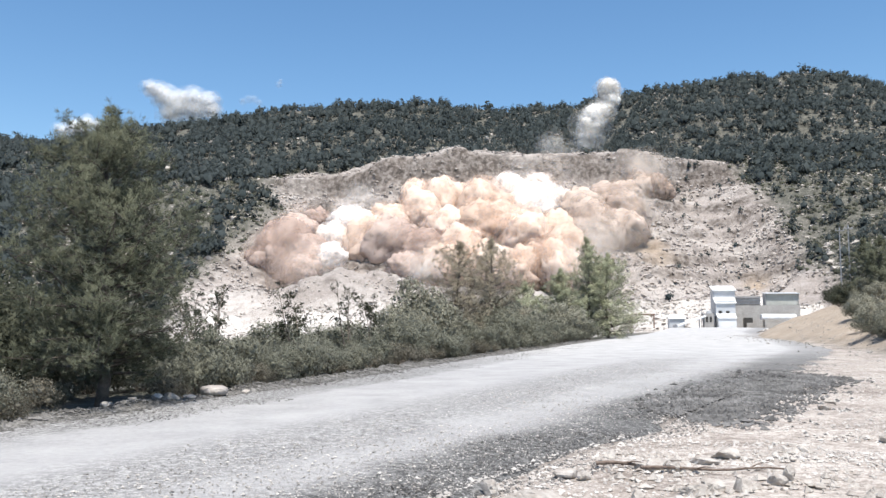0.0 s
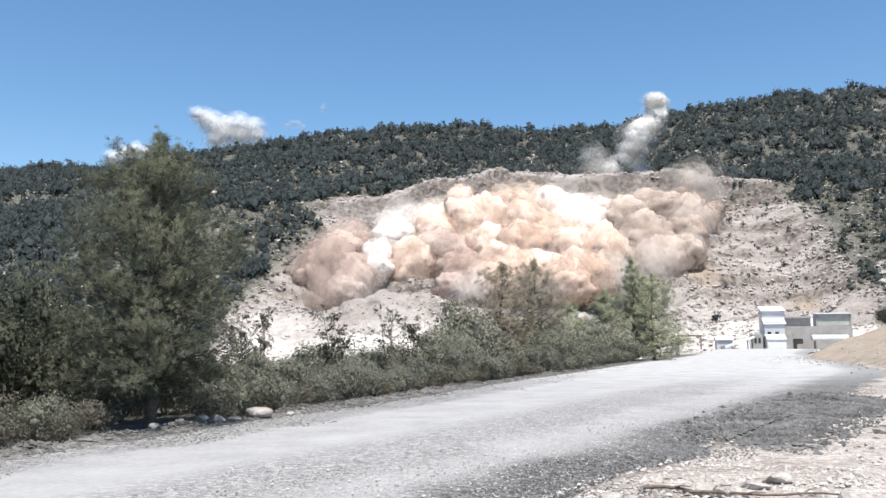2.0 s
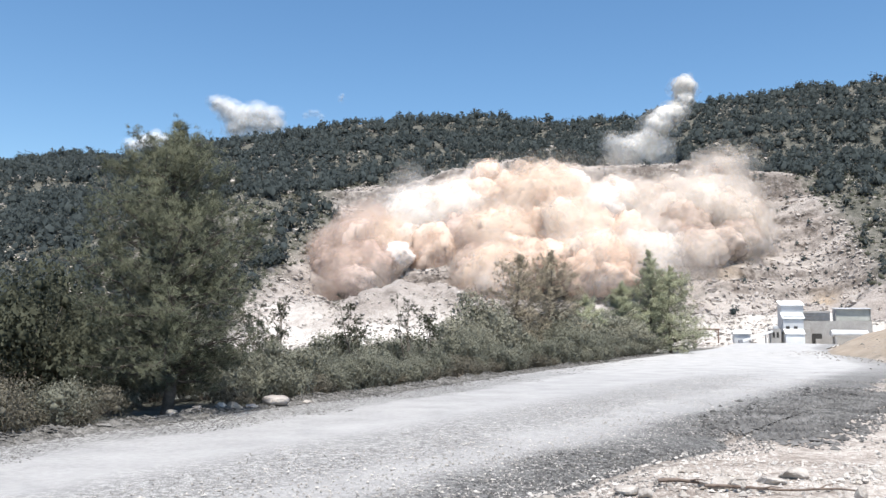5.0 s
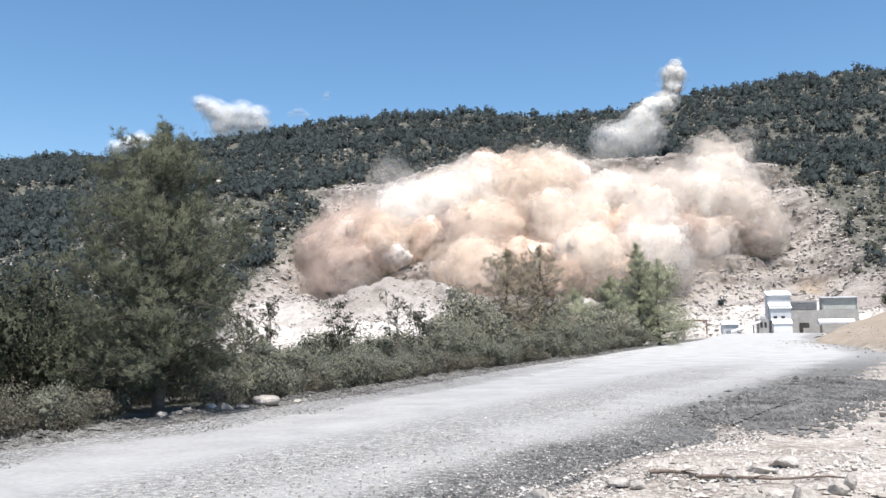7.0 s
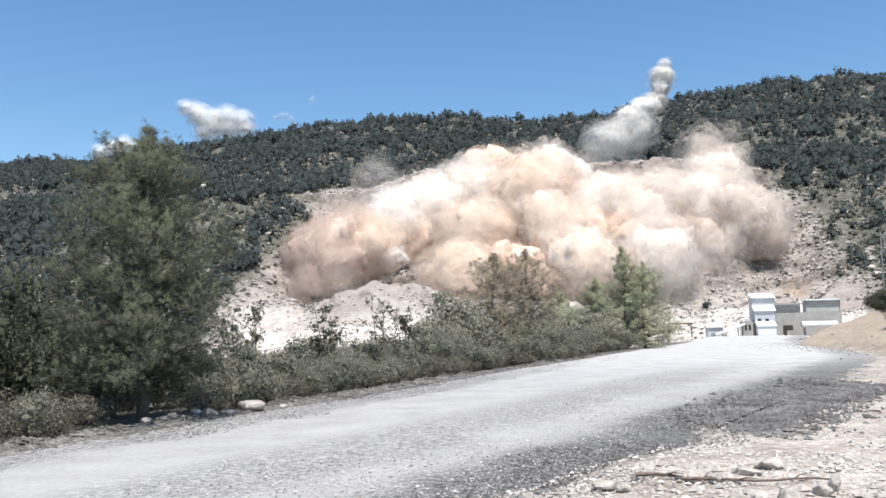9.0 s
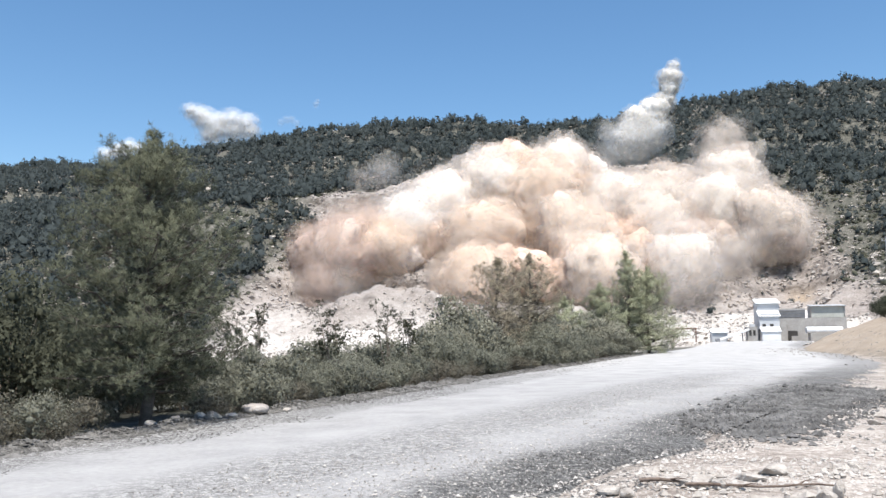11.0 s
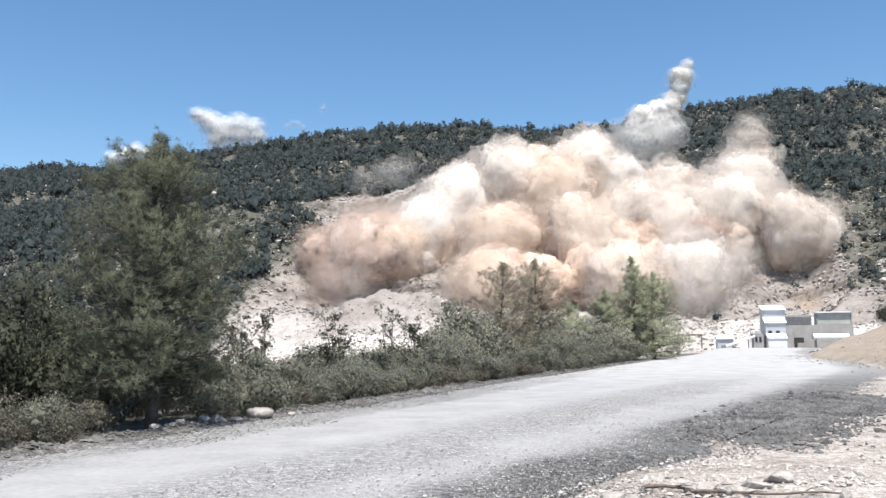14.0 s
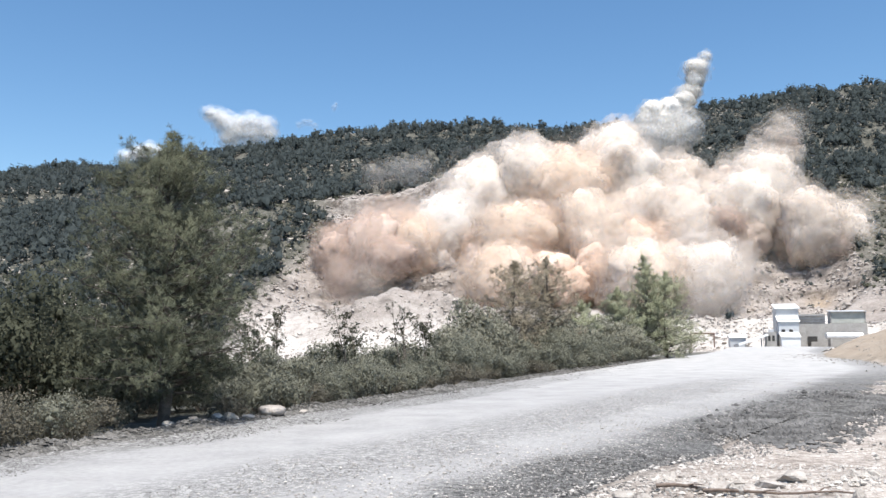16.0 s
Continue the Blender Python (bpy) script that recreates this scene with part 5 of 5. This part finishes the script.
BLAST = [
    # the brown billows above the spoil mound
    ("brown", 32, 8, 0, (468, 465, 573, 475, 578, 475, 562, 452, 590, 460)), ("brown", 52, 10, 0, (503, 452, 608, 465, 608, 450, 600, 452, 630, 450)),
    ("brown", 50, 14, 0, (545, 462, 650, 480, 650, 470, 650, 460, 690, 450)), ("brown", 46, 6, 0, (525, 428, 630, 440, 645, 432, 655, 425, 690, 418)),
    ("brown", 24, 4, 0, (560, 392, 665, 420, 690, 400, 700, 410, 740, 420)), ("brown", 34, 16, 0, (532, 484, 630, 508, 610, 500, 602, 492, 625, 485)),
    # the pale billows beside them
    ("pale", 32, 16, 0, (588, 425, 700, 440, 720, 425, 740, 430, 770, 430)), ("pale", 27, 20, 0, (582, 460, 690, 462, 712, 462, 735, 462, 775, 465)),
    ("pale", 40, 6, 0, (625, 402, 725, 405, 745, 372, 780, 370, 815, 370)),
    ("tan", 48, 14, 0, (650, 435, 760, 460, 770, 442, 790, 450, 830, 460)), ("brown", 50, 16, 0, (695, 438, 810, 440, 840, 430, 850, 440, 870, 478)),
    ("brown", 46, 14, 0, (735, 445, 840, 480, 860, 460, 880, 440, 900, 425)), ("tan", 42, 6, 0, (690, 400, 800, 400, 830, 390, 830, 380, 880, 400)),
    ("brown", 34, 18, 0, (722, 478, 832, 502, 832, 478, 835, 480, 852, 496)),
    # the rising middle
    ("tan", 33, 12, 0, (734, 348, 845, 332, 870, 298, 890, 286, 950, 284)), ("tan", 40, 14, 0, (745, 380, 850, 370, 860, 340, 870, 330, 900, 330)),
    ("tan", 44, 12, 0, (785, 360, 890, 370, 905, 322, 935, 295, 1005, 300)), ("tan", 44, 18, 0, (795, 405, 890, 420, 900, 400, 900, 390, 930, 380)),
    ("tan", 50, 18, 0, (855, 368, 960, 390, 990, 345, 1020, 335, 1070, 300)), ("tan", 46, 22, 0, (850, 405, 950, 430, 980, 400, 1000, 382, 1012, 390)),
    ("tan", 36, 8, 0, (820, 350, 920, 345, 930, 330, 980, 300, 955, 330)), ("pale", 44, 6, 0, (900, 345, 1000, 352, 1030, 325, 1060, 312, 1092, 295)),
    ("tan", 46, 10, 0, (895, 400, 1000, 400, 1030, 372, 1050, 370, 1062, 370)), ("tan", 36, 26, 0, (815, 430, 905, 450, 900, 450, 890, 440, 900, 450)),
    ("brown", 40, 4, 0, (770, 420, 875, 440, 950, 420, 1000, 415, 1045, 410)), ("brown", 42, 4, 0, (870, 430, 975, 440, 1000, 420, 1030, 430, 1050, 425)),
    # the billows that roll towards the floor
    ("tan", 44, 30, 0, (792, 480, 900, 500, 880, 498, 852, 508, 870, 508)), ("tan", 46, 30, 0, (835, 462, 940, 480, 930, 480, 902, 490, 920, 490)),
    ("tan", 42, 32, 0, (880, 480, 985, 472, 960, 480, 950, 490, 980, 490)), ("tan", 38, 34, 0, (930, 478, 1028, 488, 1012, 505, 992, 508, 1012, 516)),
    ("tan", 42, 34, 0, (968, 470, 1075, 488, 1082, 478, 1065, 490, 1062, 500)), ("tan", 40, 36, 0, (992, 478, 1035, 475, 1055, 472, 1035, 482, 1052, 482)),
    ("tan", 34, 36, 0, (905, 490, 1060, 500, 1105, 495, 1110, 500, 1130, 505)),
    # the pale middle of the right wing
    ("pale", 54, 10, 0, (942, 372, 1042, 392, 1092, 370, 1102, 380, 1150, 370)), ("tan", 50, 20, 0, (930, 430, 1040, 440, 1060, 420, 1080, 440, 1112, 440)),
    ("tan", 52, 18, 0, (980, 420, 1090, 430, 1120, 420, 1140, 430, 1172, 430)), ("pale", 44, 8, 0, (990, 372, 1082, 372, 1122, 355, 1152, 362, 1172, 325)),
    ("tan", 40, 26, 0, (1000, 452, 1110, 450, 1140, 440, 1142, 468, 1182, 478)), ("pale", 36, 8, 0, (955, 335, 1050, 365, 1080, 350, 1090, 350, 1130, 345)),
    # the grey-brown right wing
    ("grey", 46, 14, 0, (1030, 382, 1142, 382, 1180, 370, 1202, 370, 1222, 370)), ("grey", 48, 20, 0, (1042, 410, 1182, 420, 1220, 410, 1222, 420, 1242, 430)),
    ("grey", 44, 22, 0, (1080, 408, 1212, 455, 1252, 430, 1272, 430, 1312, 420)), ("grey", 38, 20, 0, (1108, 408, 1252, 448, 1302, 420, 1342, 420, 1402, 402)),
    ("grey", 42, 8, 0, (1070, 362, 1182, 362, 1242, 352, 1262, 360, 1292, 332)), ("grey", 36, 4, 0, (1100, 345, 1212, 352, 1282, 322, 1302, 312, 1352, 302)),
    ("grey", 30, 6, 0, (1138, 335, 1260, 372, 1332, 360, 1372, 370, 1432, 362)), ("grey", 24, 8, 0, (1160, 332, 1290, 402, 1365, 408, 1420, 402, 1490, 402)),
    ("grey", 26, 0, 0, (1125, 325, 1240, 335, 1300, 292, 1322, 275, 1392, 262)), ("grey", 34, 16, 0, (1105, 375, 1272, 420, 1352, 430, 1392, 430, 1452, 430)),
    ("grey", 20, 4, 0, (1174, 340, 1302, 372, 1382, 388, 1440, 392, 1506, 392)),
    # large billows that well up out of the slope
    ("soft_pale", 70, 14, 78, (775, 380, 870, 378, 880, 360, 902, 330, 945, 316)), ("soft_tan", 74, 20, 78, (850, 400, 950, 390, 960, 365, 975, 362, 1002, 352)),
    ("soft_pale", 66, 10, 74, (690, 400, 790, 410, 792, 394, 802, 378, 852, 358)), ("soft_tan", 70, 26, 70, (780, 450, 880, 450, 880, 430, 882, 430, 922, 430)),
    ("soft_tan", 68, 26, 70, (900, 450, 1000, 450, 1000, 432, 1022, 432, 1042, 425)), ("soft_pale", 62, 14, 70, (640, 420, 730, 420, 732, 410, 745, 420, 792, 420)),
    ("soft_grey", 68, 16, 76, (1050, 400, 1150, 410, 1162, 402, 1182, 412, 1212, 402)), ("soft_grey", 72, 16, 78, (1090, 400, 1230, 410, 1272, 392, 1292, 392, 1322, 382)),
    ("soft_grey", 58, 16, 70, (1100, 400, 1260, 420, 1332, 402, 1385, 418, 1435, 412)), ("soft_grey", 54, 2, 66, (1110, 360, 1240, 350, 1292, 318, 1312, 312, 1355, 312)),
    ("soft_pale", 62, 10, 72, (990, 380, 1080, 395, 1102, 385, 1112, 380, 1142, 386)), ("soft_brown", 62, 16, 66, (525, 460, 630, 470, 622, 460, 622, 460, 662, 450)),
    ("soft_grey", 52, 4, 66, (1080, 370, 1190, 385, 1222, 380, 1232, 372, 1262, 358)), ("soft_tan", 52, 36, 62, (950, 480, 1040, 490, 1055, 480, 1082, 500, 1132, 500)),
    ("soft_pale", 50, 34, 62, (1000, 470, 1120, 480, 1172, 470, 1222, 488, 1245, 498)), ("soft_grey", 44, 10, 60, (1130, 380, 1290, 420, 1362, 412, 1420, 412, 1500, 412)),
    ("soft_pale", 58, 6, 72, (870, 380, 960, 385, 985, 340, 1005, 312, 1080, 288)), ("soft_tan", 48, 36, 60, (790, 490, 880, 510, 842, 496, 852, 508, 882, 502)),
    ("soft_pale", 50, 12, 70, (850, 420, 950, 420, 1060, 410, 1080, 350, 1125, 318)), ("soft_grey", 50, 10, 70, (1060, 400, 1170, 410, 1200, 368, 1190, 350, 1200, 330)),
    ("soft_tan", 54, 14, 66, (560, 450, 660, 460, 680, 450, 690, 455, 725, 448)), ("soft_brown", 44, 12, 60, (500, 460, 590, 470, 590, 460, 575, 455, 605, 455)),
    ("soft_brown", 50, 12, 66, (540, 430, 640, 440, 650, 435, 660, 430, 700, 425)),
    # brown billows in the hollows between the others: shade put into their colour
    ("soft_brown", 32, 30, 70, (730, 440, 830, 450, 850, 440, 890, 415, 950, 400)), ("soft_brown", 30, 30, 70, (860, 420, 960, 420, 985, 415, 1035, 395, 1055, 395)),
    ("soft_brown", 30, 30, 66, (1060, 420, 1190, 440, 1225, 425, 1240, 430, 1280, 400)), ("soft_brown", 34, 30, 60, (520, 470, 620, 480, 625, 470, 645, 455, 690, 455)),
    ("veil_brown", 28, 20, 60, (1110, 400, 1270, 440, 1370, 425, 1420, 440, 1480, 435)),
    # thinner dust that joins the billows
    ("veil_tan", 50, 18, 40, (820, 400, 920, 400, 930, 380, 940, 360, 980, 360)), ("veil_tan", 46, 20, 40, (760, 430, 860, 440, 870, 430, 870, 450, 900, 450)),
    ("veil_pale", 48, 16, 40, (660, 420, 770, 420, 770, 410, 780, 420, 820, 420)), ("veil_pale", 46, 18, 40, (930, 400, 1040, 400, 1060, 390, 1080, 400, 1110, 400)),
    ("veil_tan", 46, 22, 40, (920, 450, 1020, 450, 1030, 440, 1050, 450, 1080, 450)), ("veil_grey", 50, 16, 40, (1000, 410, 1120, 420, 1160, 420, 1180, 430, 1210, 430)),
    ("veil_grey", 50, 14, 40, (1070, 400, 1210, 420, 1250, 390, 1270, 390, 1300, 380)), ("veil_grey", 44, 12, 40, (1090, 380, 1250, 400, 1310, 390, 1350, 390, 1400, 380)),
    ("veil_brown", 42, 14, 40, (530, 455, 640, 460, 650, 455, 660, 450, 700, 450)), ("veil_tan", 42, 12, 40, (590, 440, 700, 450, 710, 440, 725, 450, 760, 450)),
    ("veil_pale", 38, 6, 50, (800, 370, 900, 365, 910, 345, 940, 315, 990, 300)), ("veil_pale", 40, 26, 40, (960, 470, 1060, 480, 1110, 480, 1150, 490, 1190, 490)),
    ("veil_grey", 36, 0, 50, (1090, 370, 1200, 390, 1210, 372, 1220, 350, 1260, 335)),
    # thin dust
    ("haze_pale", 28, 4, 0, (640, 365, 730, 340, 700, 310, 700, 300, 740, 300)), ("haze_pale", 44, 30, 0, (560, 500, 660, 520, 640, 530, 620, 525, 650, 520)),
    ("haze_grey", 50, 30, 0, (1040, 470, 1150, 500, 1230, 490, 1260, 510, 1290, 520)), ("haze_pale", 44, 34, 0, (880, 500, 1000, 520, 1180, 510, 1220, 530, 1250, 540)),
    ("haze_pale", 28, 4, 0, (640, 350, 740, 352, 730, 325, 685, 312, 705, 302)), ("haze_pale", 24, 4, 0, (600, 372, 700, 365, 685, 325, 650, 322, 665, 312)),
    ("haze_pale", 36, 2, 0, (985, 305, 1090, 315, 1080, 322, 1090, 330, 1130, 330)), ("haze_pale", 40, 4, 0, (930, 320, 1040, 340, 1050, 335, 1060, 310, 1100, 280)),
    ("haze_grey", 30, 0, 0, (1168, 305, 1295, 312, 1330, 265, 1312, 245, 1402, 235)), ("veil_grey", 38, 0, 0, (1130, 310, 1262, 315, 1275, 280, 1300, 255, 1375, 250)),
    ("haze_grey", 26, 2, 0, (1160, 320, 1310, 345, 1355, 320, 1300, 225, 1390, 215)), ("veil_brown", 34, 16, 0, (508, 496, 590, 515, 580, 515, 572, 508, 600, 498)),
    ("veil_pale", 34, 30, 0, (760, 488, 870, 512, 860, 512, 832, 518, 872, 518)), ("veil_pale", 40, 34, 0, (1000, 480, 1110, 482, 1202, 478, 1232, 490, 1262, 508)),
    ("veil_grey", 40, 20, 0, (1050, 440, 1200, 470, 1282, 455, 1312, 465, 1302, 478)), ("veil_grey", 34, 14, 0, (1105, 420, 1275, 442, 1372, 435, 1425, 442, 1502, 428)),
    ("veil_brown", 40, 8, 0, (480, 450, 580, 450, 580, 440, 560, 430, 590, 430)), ("veil_grey", 40, 10, 0, (1120, 380, 1280, 390, 1370, 395, 1430, 395, 1510, 385)),
]
COLUMN = [
    ("soft_smoke", 16, 0, 0, (1076, 158, 1197, 170, 1208, 140, 1202, 142, 1232, 122)),
    ("smoke", 17, 0, 0, (1081, 174, 1200, 188, 1206, 158, 1200, 158, 1230, 140)),
    ("soft_smoke", 16, 2, 0, (1074, 190, 1192, 204, 1200, 178, 1194, 178, 1224, 160)),
    ("smoke", 21, 0, 0, (1052, 208, 1168, 222, 1168, 202, 1165, 200, 1185, 195)),
    ("smoke", 19, 0, 0, (1045, 226, 1158, 238, 1152, 215, 1140, 210, 1155, 198)),
    ("smoke", 17, 0, 0, (1040, 242, 1145, 252, 1140, 232, 1125, 230, 1140, 215)),
    ("smoke", 14, 0, 0, (1036, 257, 1132, 266, 1170, 220, 1165, 225, 1190, 215)),
    ("smoke", 17, 3, 0, (1062, 202, 1180, 215, 1188, 195, 1182, 195, 1210, 180)),
    ("veil_smoke", 19, 2, 0, (1076, 166, 1196, 176, 1206, 148, 1202, 148, 1232, 128)),
    ("veil_smoke", 19, 2, 0, (1066, 198, 1184, 210, 1190, 190, 1186, 188, 1214, 172)),
    ("veil_smoke", 24, 2, 0, (1048, 222, 1160, 232, 1150, 222, 1135, 222, 1150, 212)),
    ("veil_smoke", 20, 2, 0, (1040, 246, 1145, 258, 1130, 250, 1120, 245, 1140, 235)),
    ("veil_smoke", 34, 2, 30, (1040, 290, 1140, 290, 1125, 265, 1150, 250, 1180, 245)),
    ("veil_smoke", 34, 2, 30, (1030, 290, 1120, 285, 1105, 260, 1125, 265, 1150, 250)),
    ("veil_smoke", 34, 2, 30, (1060, 290, 1150, 285, 1155, 240, 1170, 235, 1205, 225)),
    ("veil_smoke", 10, 2, 0, (1080, 152, 1200, 162, 1212, 122, 1210, 122, 1248, 102)),
    ("haze_smoke", 20, 4, 0, (985, 262, 1085, 270, 1080, 275, 1110, 280, 1130, 270)),
    ("haze_smoke", 18, 4, 0, (965, 262, 1070, 268, 1090, 240, 1090, 235, 1115, 225)),
    ("soft_smoke", 21, 2, 30, (1040, 290, 1130, 285, 1150, 225, 1150, 220, 1175, 215)),
]


def blast():
    c = spot(800, 500, 0.0, 400)
    moves = cloud_of("dust_cloud", "rolling tan and brown dust cloud of a quarry blast", "dust cloud", BLAST, None, (c.x, c.y, c.z))
    c = spot(1035, 268, 0.0, 552)
    moves += cloud_of("smoke_column", "leaning column of pale smoke rising above the quarry rim", "smoke", COLUMN, 552, (c.x, c.y, c.z))
    return moves


def sky_clouds():
    white = dust_material("cloud_white", (0.95, 0.95, 0.95), (0.99, 0.99, 0.99), 0.8, 0.4)
    layers = ((0.4, 0.32, 3), (0.6, 0.27, 3), (0.8, 0.22, 3), (1.0, 0.16, 3), (1.2, 0.1, 3), (1.4, 0.05, 3))
    thin = ((0.6, 0.07, 3), (0.9, 0.05, 3), (1.2, 0.03, 3))
    mesh = [puff_mesh(30 + k, white, 1.0, layers, 1.3) for k in range(3)]
    faint = puff_mesh(37, white, 1.0, thin, 1.3)
    for label, puffs in (("small white fair-weather cumulus cloud above the ridge", ((268, 158, 14), (285, 168, 18), (300, 182, 22), (322, 178, 16), (318, 196, 22), (345, 180, 20), (368, 186, 20), (345, 200, 20), (376, 200, 15), (300, 204, 16))),
                         ("low white cloud peeping over the ridge", ((112, 234, 14), (132, 228, 14), (155, 222, 14), (140, 236, 18), (170, 224, 10))),
                         ("faint wisp of white cloud above the ridge", ((430, 180, 6), (440, 176, 7), (450, 177, 7), (459, 183, 6))),
                         ("faint small shred of cloud above the ridge", ((494, 150, 6), (497, 144, 4)))):
        c = spot(puffs[0][0], puffs[0][1], 0.0, 3200)
        thing = empty("cloud", pose(*c), label, "cloud", "clouds in the sky")
        for k, (x, h, r) in enumerate(puffs):
            ob = solid("puff", mesh[k % 3] if r > 8 else faint, thing)
            s = r / PX * 3200
            ob.matrix_basis = Matrix.Translation(spot(x, h, 0.0, 3200) - c) @ pose(0, 0, 0, 40 * k, 25 * k, 70 * k) @ Matrix.Diagonal((s, s, s * 0.9, 1))


ground()
road()
woods()
scrub()
hill_rocks()
quarry_rubble()
trees()
shrubs()
gravel()
gravel_patch()
rocks()
fallen_branches()
plant()
sky_clouds()
MOVES = blast()


def motions():
    for ob, keys in MOVES:
        walk(ob, keys)


motions()
